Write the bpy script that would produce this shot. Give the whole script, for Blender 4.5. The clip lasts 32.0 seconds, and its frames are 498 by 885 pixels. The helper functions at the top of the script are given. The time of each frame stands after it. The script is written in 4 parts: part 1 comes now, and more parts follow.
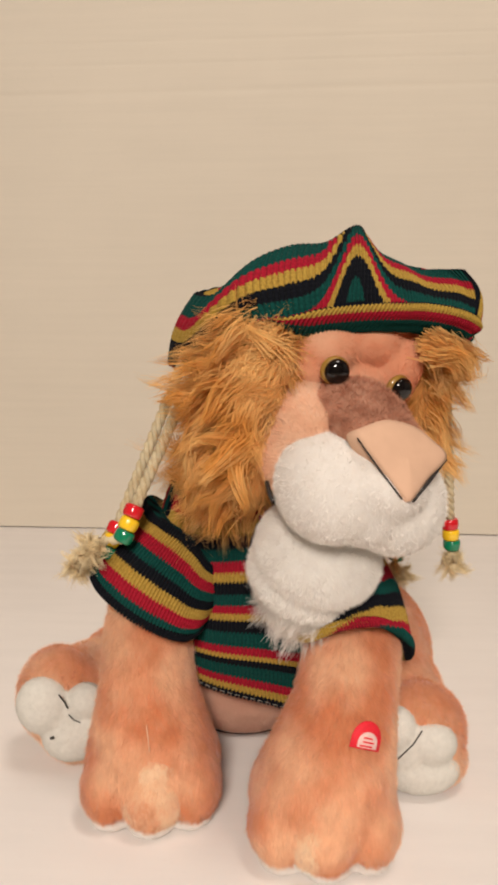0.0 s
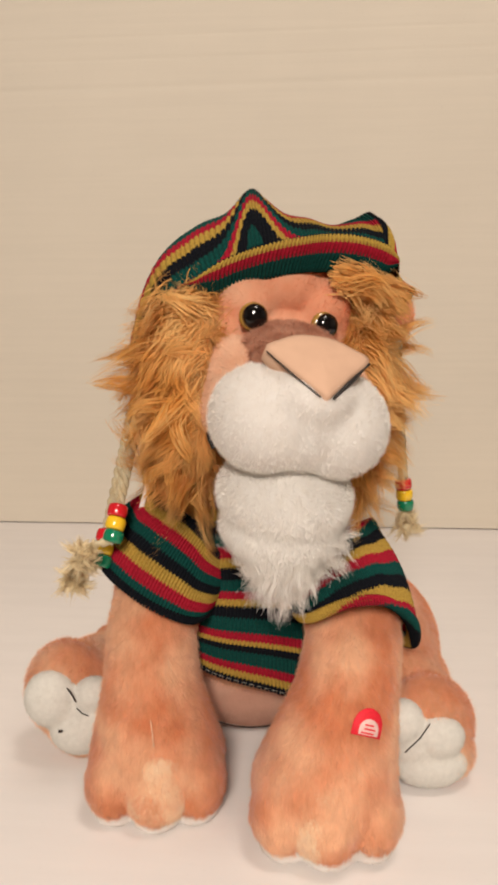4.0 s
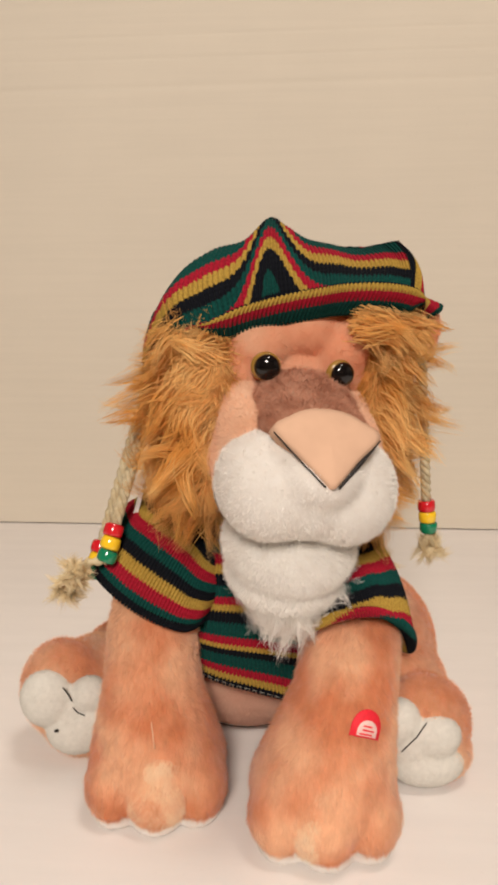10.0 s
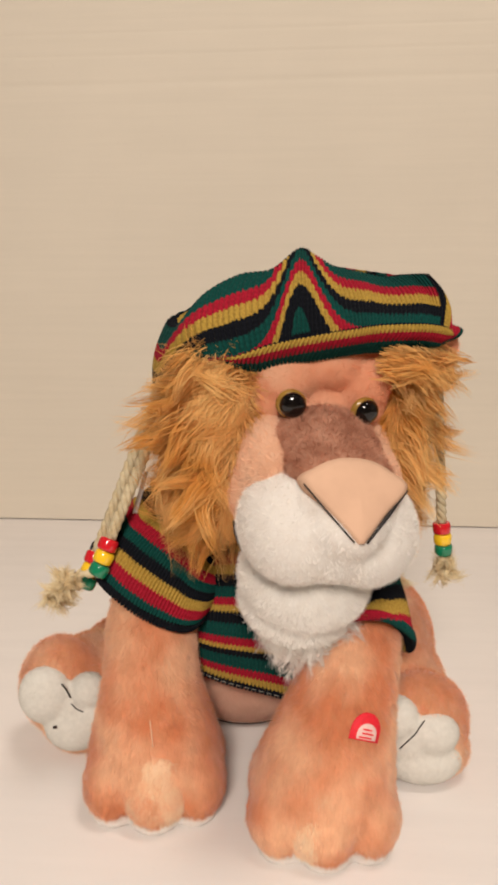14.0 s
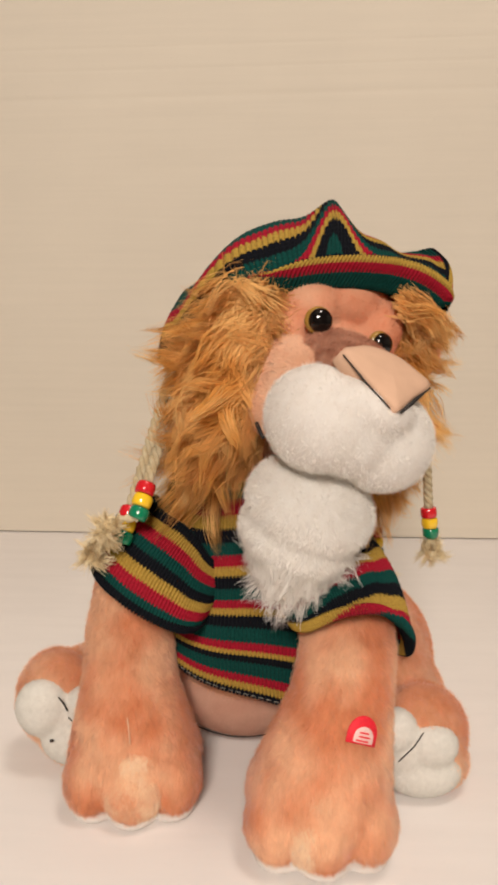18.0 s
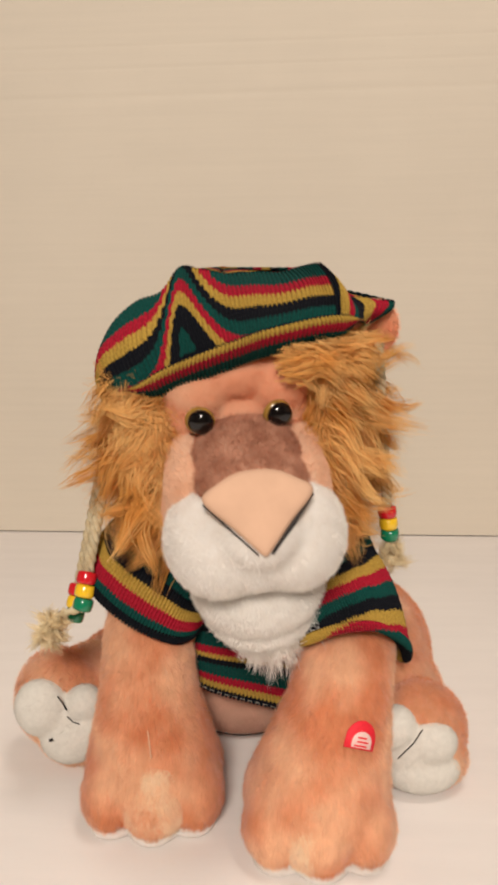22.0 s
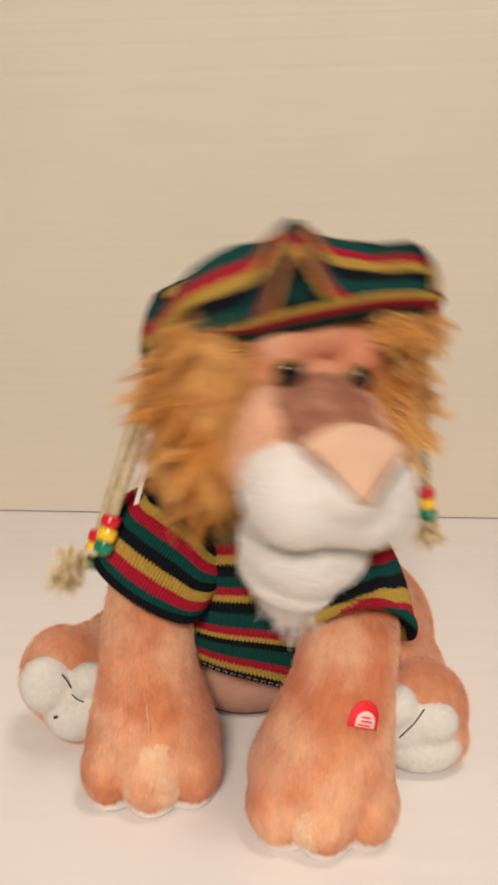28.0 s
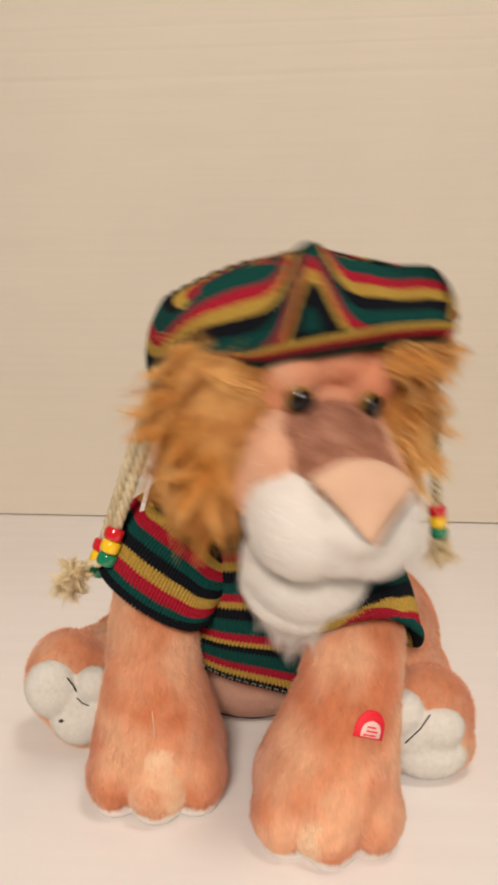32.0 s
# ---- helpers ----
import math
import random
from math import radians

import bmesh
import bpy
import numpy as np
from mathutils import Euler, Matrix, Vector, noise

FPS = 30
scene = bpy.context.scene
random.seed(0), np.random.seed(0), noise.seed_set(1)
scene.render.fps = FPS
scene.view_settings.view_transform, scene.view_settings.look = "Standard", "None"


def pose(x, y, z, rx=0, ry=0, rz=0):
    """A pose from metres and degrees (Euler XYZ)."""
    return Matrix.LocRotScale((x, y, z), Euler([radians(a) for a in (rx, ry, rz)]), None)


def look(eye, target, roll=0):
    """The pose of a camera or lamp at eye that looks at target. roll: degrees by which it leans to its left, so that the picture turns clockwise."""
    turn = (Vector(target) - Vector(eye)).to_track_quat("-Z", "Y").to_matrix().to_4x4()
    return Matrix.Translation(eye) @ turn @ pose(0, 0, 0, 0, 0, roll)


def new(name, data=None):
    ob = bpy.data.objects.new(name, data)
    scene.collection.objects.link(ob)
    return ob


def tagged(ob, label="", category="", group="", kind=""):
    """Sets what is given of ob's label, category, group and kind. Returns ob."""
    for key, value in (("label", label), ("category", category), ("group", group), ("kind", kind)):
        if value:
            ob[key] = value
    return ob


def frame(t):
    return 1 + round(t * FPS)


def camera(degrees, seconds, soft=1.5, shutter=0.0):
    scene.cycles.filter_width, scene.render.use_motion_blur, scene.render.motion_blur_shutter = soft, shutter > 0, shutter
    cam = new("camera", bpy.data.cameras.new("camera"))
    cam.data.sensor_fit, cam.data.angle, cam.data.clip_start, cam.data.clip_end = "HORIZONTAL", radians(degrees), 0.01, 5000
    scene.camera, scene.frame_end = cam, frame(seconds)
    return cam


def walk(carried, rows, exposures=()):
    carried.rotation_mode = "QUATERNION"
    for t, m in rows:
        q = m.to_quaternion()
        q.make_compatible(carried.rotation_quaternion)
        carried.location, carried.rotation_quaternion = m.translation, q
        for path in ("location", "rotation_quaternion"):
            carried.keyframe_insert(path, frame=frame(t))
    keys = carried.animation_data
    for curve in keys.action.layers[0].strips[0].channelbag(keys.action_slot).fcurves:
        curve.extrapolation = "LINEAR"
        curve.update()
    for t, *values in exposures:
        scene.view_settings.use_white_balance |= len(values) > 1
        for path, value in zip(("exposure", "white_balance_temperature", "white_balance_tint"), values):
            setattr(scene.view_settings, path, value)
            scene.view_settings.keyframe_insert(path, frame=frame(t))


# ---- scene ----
cam = camera(35.3, 32.0, soft=3.5, shutter=0.65)
CAMERA_ROWS = [
    (0, -10.597, -0.004, 0.153, 0.0002, 0.0040),
    (0.5, -10.695, -0.033, 0.266, 0.0002, 0.0035),
    (1, -10.677, 0.036, 0.272, 0.0003, 0.0038),
    (1.5, -10.592, 0.093, 0.282, 0.0001, 0.0038),
    (2, -10.230, 0.218, 0.065, 0.0005, 0.0049),
    (2.5, -10.444, 0.046, 0.099, 0.0002, 0.0040),
    (4.5, -10.921, 0.325, 0.633, 0.0000, 0.0026),
    (5, -10.907, 0.204, 0.476, 0.0001, 0.0026),
    (5.5, -10.843, 0.049, 0.561, 0.0001, 0.0023),
    (6, -10.894, -0.015, 0.773, 0.0002, 0.0029),
    (6.5, -10.899, 0.079, 0.880, 0.0001, 0.0028),
    (7, -10.762, 0.159, 0.809, 0.0002, 0.0030),
    (7.5, -10.787, 0.117, 0.716, 0.0000, 0.0025),
    (8, -11.194, 0.207, 0.629, 0.0000, 0.0015),
    (8.5, -11.210, 0.262, 0.532, 0.0000, 0.0009),
    (9, -10.975, 0.258, 0.828, 0.0003, 0.0005),
    (9.5, -10.679, 0.378, 0.642, 0.0004, 0.0010),
    (10, -10.799, 0.195, 0.360, 0.0002, 0.0012),
    (10.5, -10.844, 0.070, 0.651, 0.0001, 0.0011),
    (11, -10.879, 0.040, 0.502, 0.0001, 0.0009),
    (11.5, -11.280, 0.146, -0.286, 0.0000, 0.0004),
    (12, -11.113, 0.306, -0.482, -0.0000, 0.0012),
    (12.5, -10.985, 0.184, -0.236, 0.0001, 0.0016),
    (13, -11.097, -0.026, 0.128, -0.0001, 0.0010),
    (13.5, -11.055, -0.109, 0.340, -0.0001, 0.0019),
    (14, -11.030, -0.013, 0.322, -0.0000, 0.0015),
    (14.5, -10.677, 0.258, 0.231, -0.0001, 0.0017),
    (16.5, -10.401, 0.036, 0.182, 0.0001, 0.0013),
    (17, -10.388, 0.307, 0.107, -0.0001, 0.0009),
    (17.5, -10.090, 0.255, 0.090, 0.0000, 0.0014),
    (18, -10.110, 0.073, 0.137, 0.0001, 0.0006),
    (18.5, -9.987, -0.006, 0.507, 0.0001, 0.0010),
    (19, -9.937, 0.064, 0.564, 0.0001, 0.0009),
    (19.5, -9.928, 0.142, 0.430, 0.0002, 0.0008),
    (20, -9.814, 0.195, 0.125, 0.0000, 0.0011),
    (20.5, -9.873, -0.045, 0.172, 0.0001, 0.0006),
    (21, -9.798, -0.150, 0.344, 0.0003, 0.0010),
    (21.5, -9.917, 0.022, 0.316, 0.0003, 0.0008),
    (22, -10.197, 0.341, -0.085, 0.0001, 0.0002),
    (22.5, -9.973, 0.271, -0.222, -0.0000, -0.0001),
    (23, -10.000, -0.000, 0.000, -0.0000, 0.0000),
    (23.5, -9.988, -0.100, 0.207, 0.0002, 0.0000),
    (24, -10.130, 0.023, 0.084, 0.0000, -0.0007),
    (24.5, -9.886, 0.294, -0.040, -0.0001, 0.0006),
    (26.5, -10.744, 0.053, 0.252, -0.0000, -0.0001),
    (27, -11.127, 0.271, 0.468, -0.0002, 0.0003),
    (27.5, -11.306, 0.159, 0.302, -0.0002, 0.0005),
    (28, -11.559, 0.117, 0.227, -0.0002, -0.0001),
    (28.5, -11.544, -0.047, 0.415, -0.0002, 0.0002),
    (29, -11.510, 0.027, 0.542, -0.0004, -0.0005),
    (29.5, -11.569, 0.200, 0.515, -0.0004, -0.0007),
    (30, -10.982, 0.333, 0.612, -0.0003, 0.0008),
    (30.5, -10.880, 0.195, 0.726, -0.0003, 0.0005),
    (31, -10.964, 0.155, 0.808, -0.0004, 0.0003),
    (31.5, -11.166, 0.043, 0.801, -0.0004, -0.0001),
    (32, -11.236, 0.061, 0.657, -0.0004, -0.0003),
]
walk(cam, [(t, pose(x, -0.45, 0.29 + z, 90 + p, r, y)) for t, p, r, y, x, z in CAMERA_ROWS])

# ---------------------------------------------------------------- light
world = bpy.data.worlds.new("room_air")
scene.world = world
world.use_nodes = True
world.node_tree.nodes["Background"].inputs[0].default_value = (1.0, 0.93, 0.86, 1)
world.node_tree.nodes["Background"].inputs[1].default_value = 0.3
scene.view_settings.exposure = 0.0


def area_light(name, eye, target, size, watts, colour):
    data = bpy.data.lights.new(name, "AREA")
    data.shape, data.size, data.energy, data.color = "DISK", size, watts, colour
    ob = new(name, data)
    ob.matrix_world = look(eye, target)
    return ob


area_light("room_lamp_light", (-0.15, -2.10, 1.45), (0, 0.1, 0.15), 0.6, 60, (1.0, 0.882, 0.782))
# added overhead fill without a fixture: lifts the table, deepens shade below the head
area_light("second_lamp_light", (0.45, -0.55, 2.30), (0.1, 0.1, 0.0), 0.5, 15, (1.0, 0.882, 0.782))


# ---------------------------------------------------------------- materials
def nodes_of(name, roughness=0.8, sheen=0.0, specular=0.3, coat=0.0):
    m = bpy.data.materials.new(name)
    m.use_nodes = True
    nt = m.node_tree
    b = nt.nodes["Principled BSDF"]
    b.inputs["Roughness"].default_value = roughness
    b.inputs["Specular IOR Level"].default_value = specular
    b.inputs["Sheen Weight"].default_value = sheen
    b.inputs["Coat Weight"].default_value = coat
    return m, nt, b


def noise_node(nt, scale, detail=3.0, rough=0.55, stretch=None):
    tc = nt.nodes.new("ShaderNodeTexCoord")
    n = nt.nodes.new("ShaderNodeTexNoise")
    n.inputs["Scale"].default_value, n.inputs["Detail"].default_value, n.inputs["Roughness"].default_value = scale, detail, rough
    if stretch:
        mp = nt.nodes.new("ShaderNodeMapping")
        mp.inputs["Scale"].default_value = stretch
        nt.links.new(tc.outputs["Object"], mp.inputs["Vector"])
        nt.links.new(mp.outputs["Vector"], n.inputs["Vector"])
    else:
        nt.links.new(tc.outputs["Object"], n.inputs["Vector"])
    return n.outputs["Fac"]


def ramp(nt, fac, stops):
    r = nt.nodes.new("ShaderNodeValToRGB")
    r.color_ramp.elements[0].position, r.color_ramp.elements[0].color = stops[0][0], (*stops[0][1], 1)
    r.color_ramp.elements[1].position, r.color_ramp.elements[1].color = stops[-1][0], (*stops[-1][1], 1)
    for p, c in stops[1:-1]:
        r.color_ramp.elements.new(p).color = (*c, 1)
    nt.links.new(fac, r.inputs["Fac"])
    return r.outputs["Color"]


def mix(nt, fac, a, b, blend="MIX"):
    m = nt.nodes.new("ShaderNodeMix")
    m.data_type, m.blend_type = "RGBA", blend
    for sock, v in ((m.inputs["Factor"], fac), (m.inputs["A"], a), (m.inputs["B"], b)):
        if isinstance(v, bpy.types.NodeSocket):
            nt.links.new(v, sock)
        elif isinstance(v, tuple):
            sock.default_value = (*v, 1)
        else:
            sock.default_value = v
    return m.outputs["Result"]


def bump(nt, b, height, strength, distance):
    n = nt.nodes.new("ShaderNodeBump")
    n.inputs["Strength"].default_value, n.inputs["Distance"].default_value = strength, distance
    nt.links.new(height, n.inputs["Height"])
    nt.links.new(n.outputs["Normal"], b.inputs["Normal"])


def fur_material(name, dark, light, scale=28.0, spread=0.35, sheen=0.08, through_light=0.42, mottle=0.3, edge=0.14):
    """Pile: two shades in patches of a few centimetres, and a shade of its own for each fibre."""
    m, nt, b = nodes_of(name, 0.9, sheen, 0.03)
    patches = ramp(nt, noise_node(nt, scale, 2.0), [(0.5 - edge, dark), (0.5 + edge, light)])
    geo = nt.nodes.new("ShaderNodeNewGeometry")
    fibre = ramp(nt, geo.outputs["Random Per Island"], [(0.0, (1 - spread,) * 3), (1.0, (1 + spread * 0.45,) * 3)])
    col = mix(nt, 1.0, patches, fibre, "MULTIPLY")
    tufts = ramp(nt, noise_node(nt, 1.0, 4.0, 0.65, (170, 170, 90)), [(0.36, (0.92, 0.89, 0.86)), (0.62, (1.04, 1.05, 1.06))])
    col = mix(nt, mottle, col, tufts, "MULTIPLY")
    nt.links.new(col, b.inputs["Base Color"])
    # fibres let light through
    thin = nt.nodes.new("ShaderNodeBsdfTranslucent")
    nt.links.new(col, thin.inputs["Color"])
    both = nt.nodes.new("ShaderNodeMixShader")
    both.inputs[0].default_value = through_light
    nt.links.new(b.outputs[0], both.inputs[1])
    nt.links.new(thin.outputs[0], both.inputs[2])
    nt.links.new(both.outputs[0], nt.nodes["Material Output"].inputs["Surface"])
    return m


def knit_material(name, colour):
    m, nt, b = nodes_of(name, 0.95, 0.02, 0.05)
    a = tuple(c * 0.72 for c in colour)
    z = tuple(min(1, c * 1.2) for c in colour)
    fuzz = noise_node(nt, 900, 3.0)
    nt.links.new(ramp(nt, fuzz, [(0.3, a), (0.7, z)]), b.inputs["Base Color"])
    bump(nt, b, fuzz, 0.5, 0.0006)
    return m


def plain_material(name, colour, roughness=0.5, scale=60.0, vary=0.12, specular=0.4, coat=0.0, depth=0.0):
    m, nt, b = nodes_of(name, roughness, 0.0, specular, coat)
    n = noise_node(nt, scale)
    nt.links.new(ramp(nt, n, [(0.3, tuple(c * (1 - vary) for c in colour)), (0.7, tuple(min(1, c * (1 + vary)) for c in colour))]), b.inputs["Base Color"])
    if depth:
        bump(nt, b, n, 0.6, depth)
    return m


def board_material(name, colour, flute):
    """Matt white card: faint flutes running across, soft blotches and a little grain."""
    m, nt, b = nodes_of(name, 0.75, 0.0, 0.25)
    blotch = noise_node(nt, 4.0, 4.0)
    col = ramp(nt, blotch, [(0.3, tuple(c * 0.965 for c in colour)), (0.7, tuple(min(1, c * 1.02) for c in colour))])
    streak = noise_node(nt, 1.0, 3.0, 0.6, flute)
    col = mix(nt, 1.0, col, ramp(nt, streak, [(0.35, (0.972,) * 3), (0.65, (1.0,) * 3)]), "MULTIPLY")
    specks = noise_node(nt, 260.0, 2.0)
    col = mix(nt, 1.0, col, ramp(nt, specks, [(0.24, (0.97,) * 3), (0.36, (1.0,) * 3)]), "MULTIPLY")
    nt.links.new(col, b.inputs["Base Color"])
    bump(nt, b, streak, 0.2, 0.0007)
    return m


PEACH = fur_material("peach_plush", (0.83, 0.385, 0.195), (0.94, 0.64, 0.42), 21.0, 0.05, 0.9, 0.5, 0.9, 0.10)
PALE_PEACH = fur_material("pale_peach_plush", (0.92, 0.64, 0.42), (0.97, 0.78, 0.56), 60.0, 0.06, 0.9)
FACE = fur_material("face_plush", (0.95, 0.445, 0.265), (0.97, 0.58, 0.38), 40.0, 0.05, 0.05)
CHEEK = fur_material("cheek_plush", (0.86, 0.55, 0.37), (0.92, 0.65, 0.47), 50.0, 0.05, 0.3)
WHITE = fur_material("white_plush", (0.90, 0.875, 0.835), (0.94, 0.92, 0.88), 60.0, 0.03)
BROWN = fur_material("brown_plush", (0.52, 0.25, 0.16), (0.72, 0.41, 0.285), 80.0, 0.15)
GOLD = fur_material("golden_mane", (0.76, 0.375, 0.095), (0.95, 0.64, 0.27), 34.0, 0.22, 0.1, 0.4)
BELLY = fur_material("belly_plush", (0.66, 0.38, 0.28), (0.76, 0.48, 0.36), 30.0, 0.15)
LEATHER = plain_material("nose_suede", (0.60, 0.385, 0.265), 0.9, 45, 0.07, 0.15, depth=0.0003)
PAD = plain_material("sole_fabric", (0.60, 0.58, 0.53), 0.9, 300, 0.05, 0.1, depth=0.0006)
THREAD = plain_material("dark_thread", (0.02, 0.016, 0.015), 0.7)
PALE_THREAD = plain_material("pale_thread", (0.80, 0.52, 0.34), 0.7)
WHITE_THREAD = plain_material("grey_thread", (0.30, 0.28, 0.24), 0.7)
KNITS = [knit_material("knit_green", (0.005, 0.050, 0.042)), knit_material("knit_red", (0.30, 0.011, 0.026)),
         knit_material("knit_yellow", (0.36, 0.23, 0.045)), knit_material("knit_black", (0.006, 0.007, 0.010))]
BLACK_EYE = plain_material("black_eye", (0.005, 0.004, 0.004), 0.07, 20, 0.0, 0.5, 0.0)
AMBER_EYE = plain_material("amber_iris", (0.30, 0.17, 0.035), 0.25, 200, 0.2, 0.4, 0.3)
ROPE = fur_material("cream_rope", (0.76, 0.62, 0.38), (0.88, 0.78, 0.55), 200, 0.2)
BEADS = [plain_material("red_bead", (0.55, 0.012, 0.02), 0.16, 20, 0.03, 0.5, 0.6), plain_material("yellow_bead", (0.80, 0.50, 0.02), 0.16, 20, 0.03, 0.5, 0.6),
         plain_material("green_bead", (0.006, 0.18, 0.085), 0.16, 20, 0.03, 0.5, 0.6)]
TAG_RED = plain_material("tag_red", (0.70, 0.015, 0.03), 0.7, 400, 0.1, depth=0.0003)
TAG_WHITE = plain_material("badge_white", (0.74, 0.50, 0.46), 0.8, 400, 0.08, depth=0.0003)
BACK_CARD = board_material("backdrop_card", (0.605, 0.546, 0.455), (5, 5, 150))
TABLE_CARD = board_material("table_card", (0.80, 0.760, 0.73), (7, 60, 7))
ROOM_PAINT = plain_material("room_paint", (0.48, 0.44, 0.375), 0.8, 12, 0.03)
ROOM_FLOOR = plain_material("room_carpet", (0.30, 0.24, 0.18), 0.95, 80, 0.2)
RNG = np.random.default_rng(7)


# ---------------------------------------------------------------- mesh tools
def link_mesh(name, verts, faces, mats, parent=None, label="", index=None):
    me = bpy.data.meshes.new(name)
    me.from_pydata([tuple(v) for v in verts] if not isinstance(verts, list) else verts, [], faces if isinstance(faces, list) else faces.tolist())
    for m in mats:
        me.materials.append(m)
    if index is not None:
        me.polygons.foreach_set("material_index", np.asarray(index, dtype=np.int32))
    me.polygons.foreach_set("use_smooth", np.full(len(me.polygons), True))
    me.update()
    ob = new(name, me)
    ob.parent = parent
    return tagged(ob, label)


def part(name, bm, material, parent=None, label=""):
    me = bpy.data.meshes.new(name)
    bm.to_mesh(me)
    bm.free()
    me.materials.append(material)
    me.polygons.foreach_set("use_smooth", np.full(len(me.polygons), True))
    ob = new(name, me)
    ob.parent = parent
    return tagged(ob, label)


def box(size, centre, bevel=0.0):
    bm = bmesh.new()
    bmesh.ops.create_cube(bm, size=1.0, matrix=Matrix.Translation(centre) @ Matrix.Diagonal((*size, 1)))
    if bevel:
        bmesh.ops.bevel(bm, geom=bm.edges[:], offset=bevel, segments=3, affect="EDGES", profile=0.5)
    return bm


def blob(bm, c, r, turn=(0, 0, 0), detail=3):
    m = pose(*c, *turn) @ Matrix.Diagonal((*r, 1))
    bmesh.ops.create_icosphere(bm, subdivisions=detail, radius=1.0, matrix=m)


def skin(blobs, voxel=0.0022, rounds=6):
    """One closed skin over overlapping ellipsoids: vertices, triangles, vertex normals."""
    bm = bmesh.new()
    for b in blobs:
        blob(bm, *b)
    me = bpy.data.meshes.new("skin")
    bm.to_mesh(me)
    bm.free()
    ob = new("skin", me)
    mod = ob.modifiers.new("remesh", "REMESH")
    mod.mode, mod.voxel_size = "VOXEL", voxel
    sm = ob.modifiers.new("smooth", "SMOOTH")
    sm.factor, sm.iterations = 0.5, rounds
    got = ob.evaluated_get(bpy.context.evaluated_depsgraph_get()).to_mesh()
    v = np.empty(len(got.vertices) * 3)
    n = np.empty(len(got.vertices) * 3)
    got.vertices.foreach_get("co", v)
    got.vertices.foreach_get("normal", n)
    got.calc_loop_triangles()
    f = np.empty(len(got.loop_triangles) * 3, dtype=np.int32)
    got.loop_triangles.foreach_get("vertices", f)
    bpy.data.objects.remove(ob)
    bpy.data.meshes.remove(me)
    return v.reshape(-1, 3), f.reshape(-1, 3), n.reshape(-1, 3)


def unit(a):
    return a / np.maximum(np.linalg.norm(a, axis=-1, keepdims=True), 1e-9)


def scatter(v, f, n, count, keep=None):
    """Random points on a skin, with their normals."""
    a, b, c = v[f[:, 0]], v[f[:, 1]], v[f[:, 2]]
    w = np.linalg.norm(np.cross(b - a, c - a), axis=1)
    if keep is not None:
        w = w * keep((a + b + c) / 3)
    k = RNG.choice(len(f), size=count, p=w / w.sum())
    r1, r2 = np.sqrt(RNG.random((count, 1))), RNG.random((count, 1))
    p = (1 - r1) * a[k] + r1 * (1 - r2) * b[k] + r1 * r2 * c[k]
    q = unit((1 - r1) * n[f[k, 0]] + r1 * (1 - r2) * n[f[k, 1]] + r1 * r2 * n[f[k, 2]])
    return p, q


def area_of(v, f):
    return np.linalg.norm(np.cross(v[f[:, 1]] - v[f[:, 0]], v[f[:, 2]] - v[f[:, 0]]), axis=1).sum() / 2


def pile(v, f, n, density, length, width, flow, lean=0.9, messy=0.45, keep=None):
    """Short fibres, one tapering blade each: vertices, faces."""
    p, q = scatter(v, f, n, int(area_of(v, f) * density), keep)
    d = flow(p) if callable(flow) else np.broadcast_to(np.array(flow, float), p.shape)
    d = d - (d * q).sum(1, keepdims=True) * q
    tuft = np.stack([np.sin(p @ k + i) for i, k in enumerate(np.array([[900, 310, 520], [-430, 760, 610], [520, -640, 830]]))], 1) + 0.6 * np.stack([np.sin(p @ k + i) for i, k in enumerate(np.array([[1900, -1310, 820], [-1430, 1260, 1610], [1220, 1640, -1830]]))], 1)
    d = unit(q + lean * d + messy * (0.7 * RNG.normal(size=p.shape) + 0.55 * tuft))
    side = unit(np.cross(d, q) + 0.35 * RNG.normal(size=p.shape))
    side = side * np.where((np.cross(side, d) * q).sum(1, keepdims=True) < 0, -1.0, 1.0)
    ln = length * RNG.uniform(0.6, 1.25, (len(p), 1))
    p = p - q * width * 0.5
    verts = np.stack([p - side * width / 2, p + side * width / 2, p + d * ln], 1).reshape(-1, 3)
    return verts, np.arange(len(verts)).reshape(-1, 3)


def chain(sections, steps=5):
    """Ellipsoids that follow one another closely between (centre, radii) sections, for a limb with even sides."""
    out = []
    for (c0, r0), (c1, r1) in zip(sections, sections[1:]):
        for k in range(steps):
            s = k / steps
            out.append((tuple(a + (b - a) * s for a, b in zip(c0, c1)), tuple(a + (b - a) * s for a, b in zip(r0, r1))))
    return out + [sections[-1]]


def plush(name, blobs, material, parent, label="", voxel=0.0022, rounds=6, density=2.0e6, length=0.0028, width=0.00042, flow=(0, 0, -1),
          lean=0.9, messy=0.45, shape=None, keep=None):
    v, f, n = skin(blobs, voxel, rounds)
    if shape:
        v = shape(v)
    fv, ff = pile(v, f, n, density, length, width, flow, lean, messy, keep)
    return link_mesh(name, np.concatenate([v, fv]), np.concatenate([f, ff + len(v)]), [material], parent, label)


